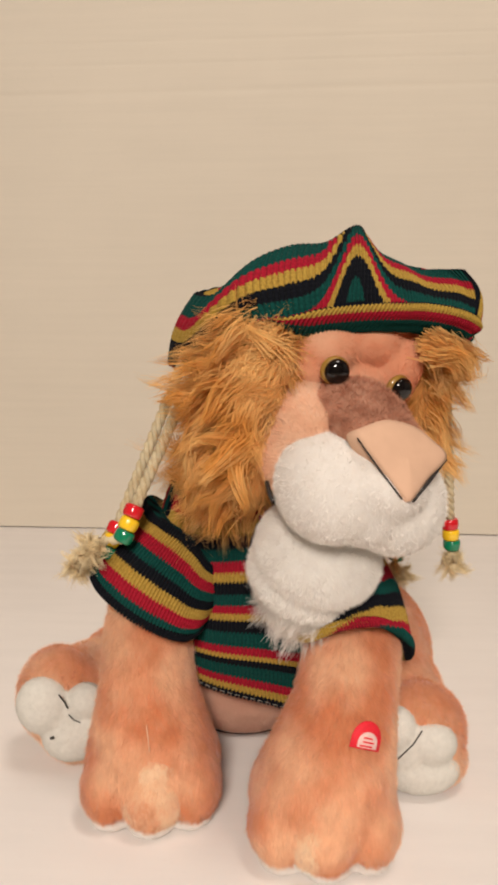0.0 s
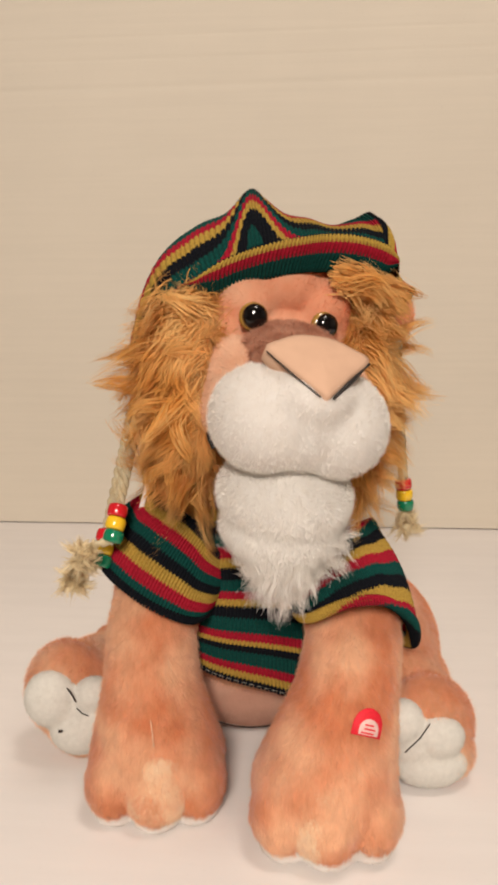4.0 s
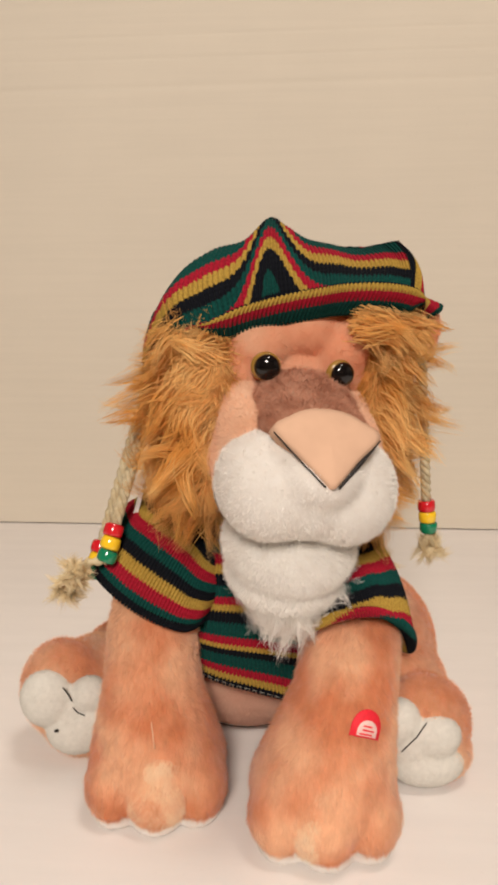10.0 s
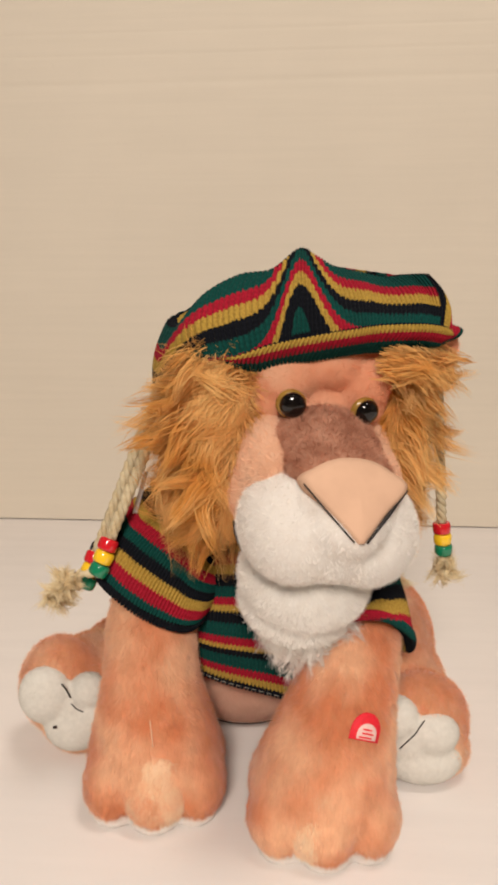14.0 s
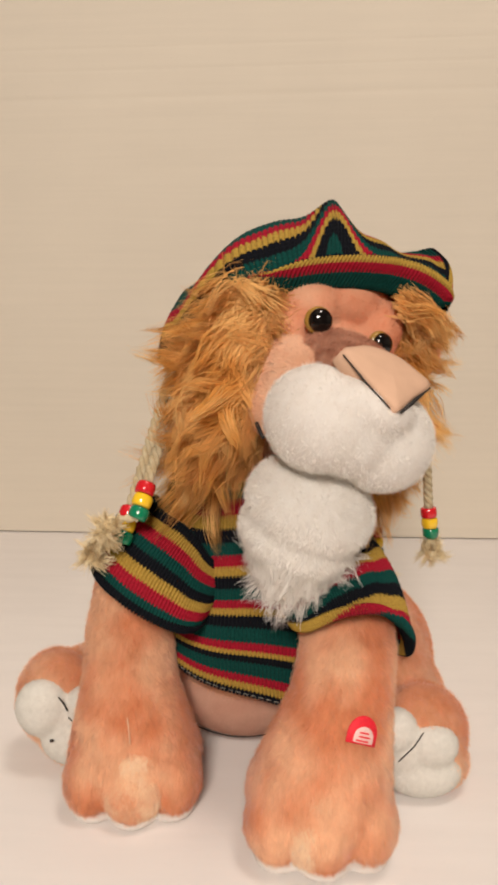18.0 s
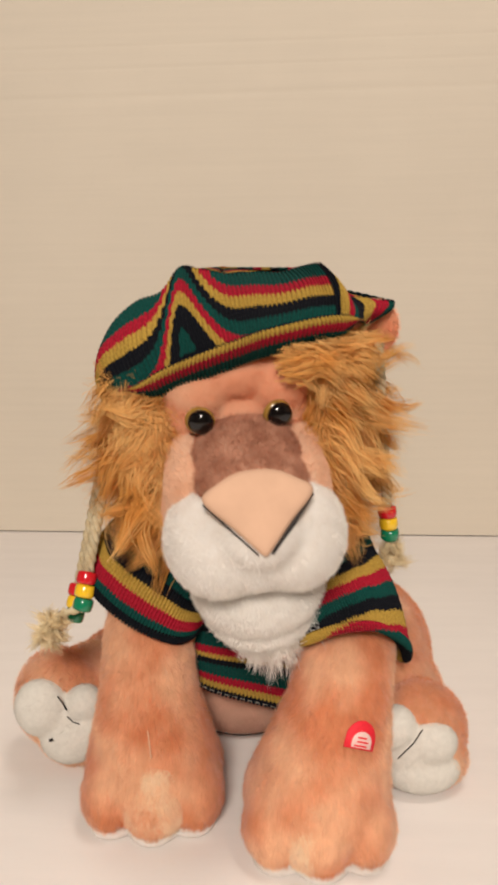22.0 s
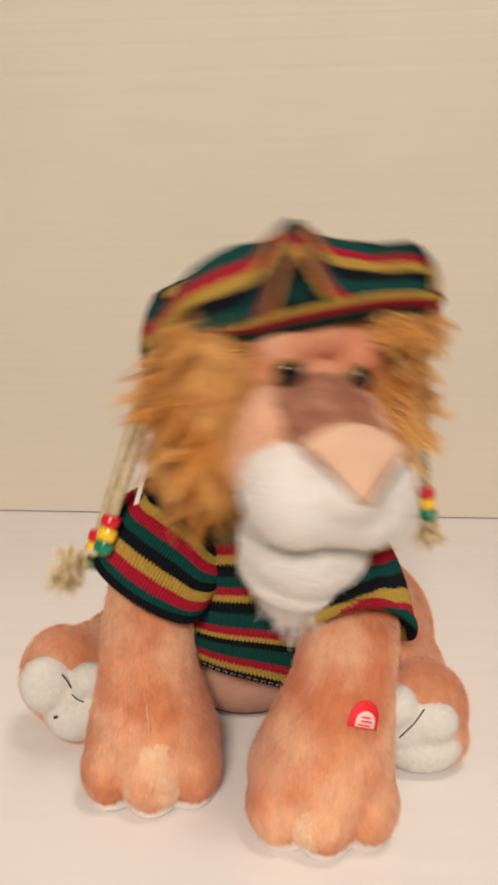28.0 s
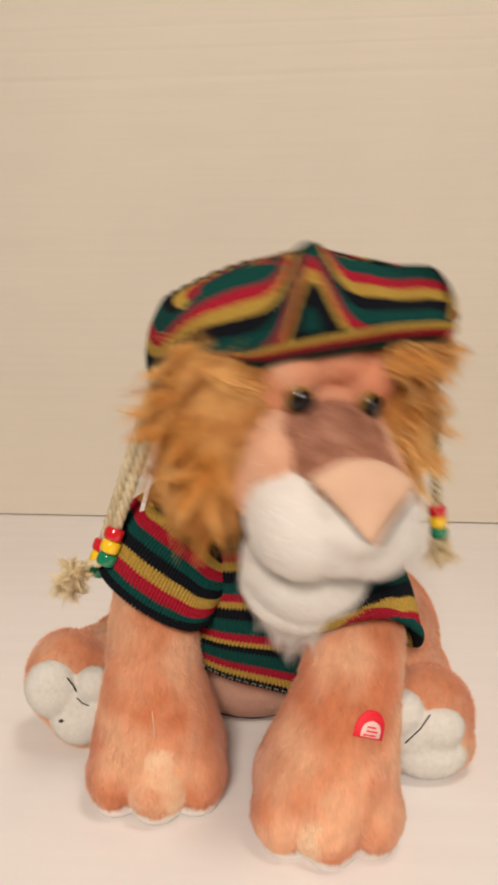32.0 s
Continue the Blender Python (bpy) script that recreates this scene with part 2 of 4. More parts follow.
def locks(roots, face, ways, lengths, width, droop, curl=0.25, bunch=1, spread=0.002, steps=6, loose=0.07, wave=0.0):
    """Long hair in curved, tapering ribbons; each lock is a bunch of them that meet at the tip."""
    V, Fc = [], []
    base = 0
    k = len(roots)
    bend = RNG.normal(size=(k, 3)) * curl
    axis, heads = [roots], []
    d = unit(ways + 0.12 * RNG.normal(size=ways.shape))
    for s in range(steps):
        heads.append(d)
        axis.append(axis[-1] + d * lengths[:, None] / steps)
        d = unit(d + np.array(droop) / steps + bend / steps)
    heads.append(d)
    swerve, start = unit(RNG.normal(size=(k, 3))), RNG.uniform(0, 6.28, k)
    for s in range(steps + 1):
        f = s / steps
        axis[s] = axis[s] + swerve * (wave * lengths * f * np.sin(start + 5.5 * f))[:, None]
    for j in range(bunch):
        off = RNG.normal(size=roots.shape) * spread
        reach = RNG.uniform(0.75, 1.08, (k, 1))
        stray = RNG.normal(size=roots.shape) * loose * lengths[:, None]
        ring = []
        for s in range(steps + 1):
            f = s / steps
            p = roots + (axis[s] - roots) * reach + off * (1 - 0.75 * f) + stray * f * f
            side = unit(np.cross(heads[s], face) + 0.25 * off / spread)
            side = side * np.where((np.cross(side, heads[s]) * face).sum(1, keepdims=True) < 0, -1.0, 1.0)
            w = width * (1 - f ** 1.8) * (0.7 + 0.3 * (s > 0)) + 0.00006
            ring.append(np.stack([p - side * w / 2, p + side * w / 2], 1))
        V.append(np.stack(ring, 1).reshape(-1, 3))
        o = base + np.arange(k)[:, None] * 2 * (steps + 1)
        for s in range(steps):
            a = 2 * s
            Fc.append(np.concatenate([o + a, o + a + 1, o + a + 3, o + a + 2], 1))
        base += k * 2 * (steps + 1)
    return np.concatenate(V), np.concatenate(Fc)


def hair(name, data, material, parent, label=""):
    return link_mesh(name, *data, [material], parent, label)


def tube(points, radius, sides=8, twist=0.0):
    """A round thread or cord through the points."""
    bm = bmesh.new()
    pts = [Vector(p) for p in points]
    rings = []
    for i, p in enumerate(pts):
        t = (pts[min(i + 1, len(pts) - 1)] - pts[max(i - 1, 0)]).normalized()
        u = t.cross(Vector((0.31, 0.62, 0.72))).normalized()
        w = t.cross(u)
        r = radius if not isinstance(radius, (list, tuple)) else radius[i]
        rings.append([bm.verts.new(p + r * (math.cos(a) * u + math.sin(a) * w)) for a in (2 * math.pi * k / sides + twist * i for k in range(sides))])
    for a, b in zip(rings, rings[1:]):
        for k in range(sides):
            bm.faces.new((a[k], a[(k + 1) % sides], b[(k + 1) % sides], b[k]))
    bm.faces.new(rings[0][::-1])
    bm.faces.new(rings[-1])
    return bm


def closed_curve(ctrl, n):
    """A closed smooth curve through control points, by even steps of its parameter."""
    c = np.array(ctrl, float)
    k = len(c)
    u = np.arange(n) / n * k
    i = u.astype(int)
    t = (u - i)[:, None]
    p0, p1, p2, p3 = c[(i - 1) % k], c[i % k], c[(i + 1) % k], c[(i + 2) % k]
    return 0.5 * (2 * p1 + (p2 - p0) * t + (2 * p0 - 5 * p1 + 4 * p2 - p3) * t ** 2 + (3 * p1 - p0 - 3 * p2 + p3) * t ** 3)


def knit_sheet(name, rings, stripes, parent, label="", rib=0.0009, ribs=230):
    """Ribbed knitting over rings of points: stripes names the yarn of each row; the ribs run across the stripes."""
    R = np.array(rings)
    rows, n, _ = R.shape
    du = np.roll(R, -1, 1) - np.roll(R, 1, 1)
    dv = np.gradient(R, axis=0)
    nn = unit(np.cross(du, dv))
    a = np.arange(n) / n * 2 * math.pi
    R = R + nn * (rib * (2.2 * np.sqrt(np.abs(np.cos(0.5 * ribs * a[None, :]))) - 1.4))[:, :, None]
    R = R + nn * (0.00016 * np.cos(np.arange(rows) * math.pi / 2))[:, None, None]
    V = R.reshape(-1, 3)
    F, M = [], []
    for r in range(rows - 1):
        if np.abs(R[r] - R[r + 1]).max() < 1e-6:
            continue
        for k in range(n):
            F.append((r * n + k, r * n + (k + 1) % n, (r + 1) * n + (k + 1) % n, (r + 1) * n + k))
            M.append(stripes(r, k))
    ob = link_mesh(name, V, F, KNITS, parent, label, index=M)
    return ob


# ---------------------------------------------------------------- the setting
def build_setting():
    wall_turn = pose(0, 0.5065, 0, 0, 0, -3.54)
    table = part("table_card", box((1.9, 1.09, 0.012), (0, 0.0265, -0.006), 0.0008), TABLE_CARD)
    table.matrix_world = pose(0, 0, 0, 0, 0, -3.54)
    tagged(table, "white card sheet laid flat as a table top", "table", kind="structure")
    bm = bmesh.new()
    profile = [(0.0016, 0.0), (0.1, 0.0), (0.2, 0.0), (0.35, 0.0)]
    for z, deep, wide in ((0.527, 0.00040, 0.0035), (0.5575, 0.00022, 0.0024), (0.5815, 0.00020, 0.0022)):
        profile += [(z + wide * u, deep * math.exp(-u * u)) for u in (-2.4, -1.6, -1.1, -0.7, -0.35, 0, 0.35, 0.7, 1.1, 1.6, 2.4)]
    profile.append((0.95, 0.0))
    cols = np.linspace(-0.95, 0.95, 61)
    grid = [[bm.verts.new((x, y + 0.0012 * math.sin(5 * x), z + (0.0025 * math.sin(3 * x) + 0.004 * x) * min(1, max(0, z - 0.01) * 2))) for x in cols] for z, y in profile]
    rear = [[bm.verts.new((v.co.x, v.co.y + 0.006, v.co.z)) for v in row] for row in (grid[0], grid[-1])]
    for a, b in zip(grid, grid[1:]):
        for k in range(len(cols) - 1):
            bm.faces.new((a[k], a[k + 1], b[k + 1], b[k]))
    for k in range(len(cols) - 1):
        bm.faces.new((rear[0][k], rear[1][k], rear[1][k + 1], rear[0][k + 1]))
        bm.faces.new((grid[0][k], rear[0][k], rear[0][k + 1], grid[0][k + 1]))
        bm.faces.new((grid[-1][k], grid[-1][k + 1], rear[1][k + 1], rear[1][k]))
    back = part("backdrop_card", bm, BACK_CARD)
    back.data.polygons.foreach_set("use_smooth", np.full(len(back.data.polygons), False))
    back.matrix_world = wall_turn
    tagged(back, "upright off-white corrugated card with shallow creases", "backdrop", kind="structure")
    # added dark strip, out of sight: keeps the gap under the card black
    rail = part("backdrop_rail", box((1.9, 0.02, 0.05), (0, 0.0185, 0.025), 0.001), ROOM_FLOOR)
    rail.matrix_world = wall_turn
    tagged(rail, "added dark strip that keeps the gap under the upright card shaded", "rail", kind="structure")
    # the room around
    for name, size, c, mat, label in (("wall_north", (5.0, 0.1, 2.85), (0, 2.05, 0.975), ROOM_PAINT, "plain cream room wall"), ("wall_south", (5.0, 0.1, 2.85), (0, -2.55, 0.975), ROOM_PAINT, "plain cream room wall"),
                                      ("wall_west", (0.1, 4.5, 2.85), (-2.55, -0.25, 0.975), ROOM_PAINT, "plain cream room wall"), ("wall_east", (0.1, 4.5, 2.85), (2.55, -0.25, 0.975), ROOM_PAINT, "plain cream room wall"),
                                      ("ceiling", (5.2, 4.7, 0.1), (0, -0.25, 2.45), ROOM_PAINT, "plain cream ceiling"), ("floor", (5.2, 4.7, 0.1), (0, -0.25, -0.50), ROOM_FLOOR, "brown carpet floor")):
        tagged(part(name, box(size, c), mat), label, name.split("_")[0], kind="structure")
    desk = tagged(new("table"), "plain wooden table under the white card", "table")
    part("tabletop", box((2.0, 1.2, 0.03), (0, 0.05, -0.0275), 0.004), ROOM_FLOOR, desk)
    for x in (-0.92, 0.92):
        for y in (-0.48, 0.58):
            part("leg", box((0.06, 0.06, 0.4075), (x, y, -0.24625), 0.004), ROOM_FLOOR, desk)


build_setting()


# ---------------------------------------------------------------- the plush lion
def flatten(v):
    w = v.copy()
    w[:, 2] = np.maximum(w[:, 2], 0.0012)
    return w


def stitch(parent, points, radius=0.0006, material=None, label="dark stitched line"):
    return part("stitch", tube(points, radius, 6), material or THREAD, parent, label)


def front_leg(lion, blobs, sole_blobs, label):
    leg = plush("front_leg", blobs, PEACH, lion, label, density=3.0e6, length=0.0038, width=0.00038, rounds=8, lean=2.2, messy=0.55, shape=flatten, flow=lambda p: np.stack([p[:, 0] * 0, -np.clip((0.06 - p[:, 2]) * 40, 0, 1), p[:, 2] * 0 - 1], 1))
    plush("sole", sole_blobs, WHITE, leg, "white plush underside of the paw", voxel=0.0016, density=0.8e6, length=0.0016, shape=flatten, rounds=3)
    return leg


def build_lion():
    lion = tagged(new("plush_lion"), "peach plush toy lion sitting with golden mane and white muzzle", "plush toy")
    plush("torso", [((0, 0.045, 0.075), (0.058, 0.052, 0.06)), ((0, 0.035, 0.13), (0.052, 0.045, 0.045))], PEACH, lion, density=0.7e6)
    belly = plush("belly", [((-0.004, 0.038, 0.046), (0.052, 0.040, 0.038)), ((-0.004, 0.061, 0.032), (0.06, 0.04, 0.031))], BELLY, lion, "bald pinkish plush belly", density=0.9e6, length=0.0012, shape=flatten)
    stitch(belly, [(-0.035 + 0.01 * i, 0.0205 + 0.0007 * (i - 3) ** 2, 0.0110 + 0.0004 * (i - 3) ** 2) for i in range(7)], 0.0005)
    left = front_leg(lion, chain([((-0.053, -0.004, 0.128), (0.025, 0.026, 0.024)), ((-0.0575, -0.016, 0.10), (0.0255, 0.026, 0.026)), ((-0.0575, -0.022, 0.072), (0.0275, 0.028, 0.028)),
                                  ((-0.0560, -0.026, 0.048), (0.0335, 0.033, 0.032)), ((-0.0545, -0.028, 0.0295), (0.0395, 0.0375, 0.0295))]) +
                     [((-0.078, -0.043, 0.021), (0.016, 0.019, 0.020)), ((-0.0535, -0.050, 0.022), (0.0165, 0.019, 0.021)), ((-0.030, -0.042, 0.021), (0.016, 0.019, 0.020))],
                     [((-0.076, -0.0428, 0.0035), (0.0138, 0.0160, 0.0042)), ((-0.0535, -0.0488, 0.0035), (0.0145, 0.0160, 0.0042)), ((-0.032, -0.0418, 0.0035), (0.0135, 0.0160, 0.0042)), ((-0.054, -0.028, 0.004), (0.028, 0.026, 0.004))],
                     "peach plush foreleg with a lobed paw")
    stitch(left, [(-0.0540, -0.0565, 0.066), (-0.0530, -0.0587, 0.060), (-0.0520, -0.0612, 0.053)], 0.0003, PALE_THREAD, "pale seam on the foreleg")
    right = front_leg(lion, chain([((0.052, -0.010, 0.128), (0.026, 0.027, 0.024)), ((0.053, -0.028, 0.10), (0.0265, 0.027, 0.026)), ((0.0475, -0.040, 0.072), (0.0285, 0.029, 0.028)),
                                   ((0.0405, -0.047, 0.048), (0.0345, 0.034, 0.032)), ((0.0355, -0.050, 0.0295), (0.0400, 0.0395, 0.0295))]) +
                      [((0.012, -0.065, 0.021), (0.017, 0.020, 0.020)), ((0.036, -0.072, 0.022), (0.018, 0.020, 0.021)), ((0.060, -0.065, 0.021), (0.016, 0.020, 0.020))],
                      [((0.014, -0.0648, 0.0035), (0.0145, 0.0168, 0.0042)), ((0.036, -0.0708, 0.0035), (0.0155, 0.0170, 0.0042)), ((0.058, -0.0648, 0.0035), (0.0138, 0.0168, 0.0042)), ((0.036, -0.050, 0.004), (0.029, 0.028, 0.004))],
                      "peach plush foreleg with a red embroidered badge")
    for leg, x, y in ((left, -0.0525, -0.0525), (right, 0.033, -0.0745)):
        plush("paw_patch", [((x, y + 0.003, 0.0225), (0.0200, 0.0192, 0.0222)), ((x + 0.001, y + 0.0065, 0.036), (0.0165, 0.0195, 0.0160))], PALE_PEACH, leg, "pale patch over the middle toe", voxel=0.0016, density=3.0e6, length=0.0026, width=0.00038, lean=2.0, messy=0.6, shape=flatten)
    # embroidered badge on the foreleg
    def arch(w, h, d, skew=0.0):
        bm = bmesh.new()
        pts = [(-w, -h * 0.55)] + [(-w * math.cos(a), h * math.sin(a)) for a in np.linspace(0, math.pi, 15)] + [(w, -h * 0.55)]
        low = [bm.verts.new((x + skew * z, 0, z)) for x, z in pts]
        high = [bm.verts.new((0.92 * (x + skew * z), -d, 0.92 * z)) for x, z in pts]
        bm.faces.new(high[::-1])
        for k in range(len(pts)):
            j = (k + 1) % len(pts)
            bm.faces.new((low[k], low[j], high[j], high[k]))
        bmesh.ops.recalc_face_normals(bm, faces=bm.faces[:])
        return bm
    badge = part("badge", arch(0.0086, 0.0092, 0.0010), TAG_RED, right, "red embroidered badge on the foreleg")
    badge.matrix_basis = pose(0.0550, -0.0726, 0.0738, -14, 20, 16)
    face = part("badge_panel", arch(0.0056, 0.0052, 0.0005), TAG_WHITE, badge, "pale panel of the badge")
    face.matrix_basis = pose(0.0004, -0.0013, -0.0012)
    for k, (x, z, w) in enumerate(((0.0, 0.0010, 0.0026), (0.0006, -0.0010, 0.0032), (-0.0004, -0.0030, 0.0036))):
        bar = part("writing_bar", box((w * 2, 0.0004, 0.0008), (x, -0.0020, z), 0.0001), TAG_RED, badge, "unreadable red line of writing")
    # hind legs, with bald white soles turned to the front
    hl = plush("hind_leg", [((-0.080, 0.060, 0.034), (0.045, 0.050, 0.034)), ((-0.105, 0.03, 0.036), (0.030, 0.035, 0.033)), ((-0.1215, 0.012, 0.0430), (0.0275, 0.021, 0.0330)), ((-0.110, 0.010, 0.0235), (0.0260, 0.020, 0.0232))], PEACH, lion,
               "peach plush hind leg with a white sole", shape=flatten, flow=(0, -0.6, -0.7))
    plush("sole", [((-0.1275, -0.004, 0.0450), (0.0180, 0.0125, 0.0190)), ((-0.1110, -0.003, 0.0265), (0.0205, 0.0125, 0.0190), (0, -30, 0)), ((-0.1160, -0.002, 0.0370), (0.0190, 0.0115, 0.0190)), ((-0.1020, -0.0045, 0.0480), (0.0125, 0.0100, 0.0120)), ((-0.1010, -0.003, 0.0330), (0.0150, 0.0110, 0.0135))],
          PAD, hl, "puckered white sole with two padded toes", voxel=0.0013, density=1.5e6, length=0.0012, width=0.0003, shape=flatten, rounds=9)
    stitch(hl, [(-0.1155, -0.0150, 0.0580), (-0.1125, -0.0145, 0.0530), (-0.1110, -0.0130, 0.0480)], 0.0005)
    stitch(hl, [(-0.1105, -0.0135, 0.0440), (-0.1075, -0.0135, 0.0405), (-0.1035, -0.0130, 0.0385)], 0.0004)
    part("dark_speck", tube([(-0.1215, -0.0162, 0.0300), (-0.1195, -0.0164, 0.0305)], 0.0009, 8), THREAD, hl, "small dark speck on the sole")
    hr = plush("hind_leg", [((0.076, 0.058, 0.055), (0.044, 0.055, 0.052)), ((0.090, 0.03, 0.038), (0.033, 0.035, 0.035)), ((0.1005, -0.004, 0.0335), (0.0290, 0.022, 0.0315)), ((0.104, -0.006, 0.017), (0.0265, 0.022, 0.0175))], PEACH, lion,
               "peach plush hind leg with a white sole", shape=flatten, flow=(0, -0.6, -0.7))
    plush("sole", [((0.1000, -0.018, 0.0165), (0.0235, 0.0130, 0.0155)), ((0.0835, -0.0185, 0.0430), (0.0140, 0.0120, 0.0140)), ((0.1035, -0.0205, 0.0350), (0.0165, 0.0115, 0.0140)), ((0.0930, -0.0185, 0.0300), (0.0190, 0.0115, 0.0180))],
          PAD, hr, "puckered white sole with two padded toes", voxel=0.0013, density=1.5e6, length=0.0012, width=0.0003, shape=flatten, rounds=9)
    stitch(hr, [(0.0965, -0.0312, 0.0490), (0.0915, -0.0308, 0.0400), (0.0830, -0.0305, 0.0305)], 0.0004)
    hr.matrix_basis = pose(0.002, -0.008, 0)
    build_head(lion)
    return lion, left, right


def rounded_pad(outline, centre, out, bulge, rings=8, n=64):
    """A cushioned patch with a soft edge, over a closed outline."""
    c = np.array(centre)
    o = closed_curve(outline, n)
    V = [c + np.array(out) * bulge]
    for r in range(1, rings + 1):
        s = r / rings
        V += list(c + (o - c) * s + np.array(out) * bulge * math.sqrt(max(0.0, 1 - s ** 2.6)))
    V += list(c + (o - c) * 0.98 - np.array(out) * 0.010)
    F = [(0, 1 + k, 1 + (k + 1) % n) for k in range(n)]
    for r in range(rings):
        a, b = 1 + r * n, 1 + (r + 1) * n
        F += [(a + k, b + k, b + (k + 1) % n, a + (k + 1) % n) for k in range(n)]
    return np.array(V), F


def build_head(lion):
    """The head in a space of its own: the neck's pivot at the origin, the face towards -y."""
    X0 = 0.006
    head = plush("head", [((X0 + 0.002, -0.008, 0.085), (0.050, 0.046, 0.056)), ((X0, 0.0, 0.03), (0.045, 0.042, 0.05)), ((X0 - 0.003, -0.033, 0.080), (0.035, 0.033, 0.038))], FACE, lion, "round plush head", density=0.6e6)
    plush("face_patch", [((-0.0180, -0.0365, 0.1165), (0.0205, 0.0275, 0.0205)), ((0.0205, -0.0365, 0.1165), (0.0195, 0.0275, 0.0205)), ((0.0015, -0.0335, 0.1250), (0.0260, 0.0270, 0.0180)),
                         ((-0.0235, -0.0375, 0.1040), (0.0160, 0.0245, 0.0185)), ((0.0255, -0.0375, 0.1040), (0.0155, 0.0245, 0.0185)), ((0.0015, -0.041, 0.101), (0.0300, 0.0255, 0.0200))],
          FACE, head, "short pinkish peach plush forehead with two rounded brows", voxel=0.0018, rounds=8, density=1.6e6, length=0.0016, width=0.00034, lean=1.1, messy=0.35, flow=lambda p: p * np.array([1.0, 0, 0.3]))
    for s in (-1, 1):
        plush("cheek", [((0.002 + s * 0.0265, -0.079, 0.0810), (0.0140, 0.029, 0.0190)), ((0.002 + s * 0.0245, -0.060, 0.0870), (0.0150, 0.022, 0.0150)), ((0.002 + s * 0.0295, -0.076, 0.0680), (0.0135, 0.026, 0.0180))],
              CHEEK, head, "pale peach plush cheek beside the nose", voxel=0.0018, rounds=8, density=3.0e6, length=0.0020, width=0.00038, lean=1.1, messy=0.35, flow=(0, 0.6, -0.6))
    plush("bridge", [((0.002, -0.076, 0.0965), (0.0265, 0.030, 0.0172)), ((0.002, -0.095, 0.0985), (0.0265, 0.020, 0.0138))], BROWN, head, "brown plush bridge of the nose", voxel=0.0016, density=3.4e6, length=0.0026, width=0.00036, messy=0.8)
    plush("muzzle", [((-0.0155, -0.106, 0.0735), (0.0262, 0.030, 0.0262)), ((0.0195, -0.106, 0.0735), (0.0262, 0.030, 0.0262)), ((0.002, -0.109, 0.074), (0.020, 0.0265, 0.0235)), ((0.002, -0.103, 0.083), (0.027, 0.033, 0.0185)), ((0.002, -0.1115, 0.0895), (0.0235, 0.0265, 0.0160))], WHITE, head,
          "bulging white plush muzzle with two lobes", voxel=0.0017, rounds=12, density=2.0e6, length=0.0018, width=0.00036, messy=0.9)
    v, f = rounded_pad([(-0.0225, -0.115, 0.1085), (-0.0110, -0.126, 0.1015), (-0.0010, -0.1365, 0.0965), (0.0020, -0.1385, 0.0955), (0.0050, -0.1365, 0.0965), (0.0150, -0.126, 0.1015), (0.0265, -0.115, 0.1085), (0.0190, -0.1090, 0.1120), (0.0090, -0.1055, 0.1145), (-0.0050, -0.1055, 0.1145), (-0.0150, -0.1090, 0.1120)],
                       (0.002, -0.1205, 0.1060), (0, -0.70, 0.71), 0.0022)
    nose = link_mesh("nose", v, f, [LEATHER], head, "flat tan suede nose")
    for s in (-1, 1):
        stitch(nose, [(0.002 + s * 0.0245, -0.1158, 0.1072), (0.002 + s * 0.0130, -0.1268, 0.1002), (0.002 + s * 0.0030, -0.1372, 0.0950)], [0.0004, 0.0011, 0.0006] if s > 0 else [0.0003, 0.0005, 0.0004], None, "black stitched edge of the nose")
    # black strokes put the shade of the mouth's gap at its two corners
    stitch(head, [(-0.0370, -0.090, 0.0575), (-0.0368, -0.096, 0.0560), (-0.0355, -0.101, 0.0545)], 0.0011, None, "dark stroke for the shaded gap at the corner of the mouth")
    stitch(head, [(0.0410, -0.090, 0.0575), (0.0408, -0.096, 0.0560), (0.0395, -0.101, 0.0545)], 0.0011, None, "dark stroke for the shaded gap at the corner of the mouth")
    chin = plush("chin", [((0.004, -0.101, 0.0345), (0.0345, 0.031, 0.0245)), ((0.006, -0.099, 0.0150), (0.0315, 0.0295, 0.0190)), ((0.008, -0.098, 0.003), (0.0220, 0.022, 0.0125))], WHITE, head, "white plush chin with a soft crease", voxel=0.0018, rounds=7, density=2.6e6, length=0.0026, width=0.00038, messy=0.6)
    cv, cf, cn = skin([((0.0065, -0.099, 0.0110), (0.0280, 0.028, 0.0165)), ((0.009, -0.099, 0.000), (0.0185, 0.020, 0.0110))], 0.0025)
    p, q = scatter(cv, cf, cn, 620, lambda c: (c[:, 2] < 0.012).astype(float))
    aside = np.abs(p[:, 0] - 0.010)
    hair("beard", locks(p, q, unit(0.25 * q + np.array([0.05, 0.05, -0.9]) - (p - np.array([0.012, -0.098, 0])) * np.array([26, 14, 0])), RNG.uniform(0.012, 0.026, len(p)) * np.clip(1.25 - aside / 0.03, 0.35, 1), 0.00036, (0.1, 0.1, -0.5), 1.0, 12, 0.0024, 8, 0.05, 0.10), WHITE, chin, "wispy white beard drawn to a point")
    p, q = scatter(cv, cf, cn, 130, lambda c: (c[:, 0] > X0 + 0.019).astype(float))
    hair("beard_tuft", locks(p, q, unit(q * 0.4 + np.array([0.9, -0.35, 0.2])), RNG.uniform(0.009, 0.018, len(p)), 0.00036, (0.2, -0.2, -1.2), 1.3, 10, 0.0020, 8, 0.05, 0.10), WHITE, chin, "curling white tuft of the beard")
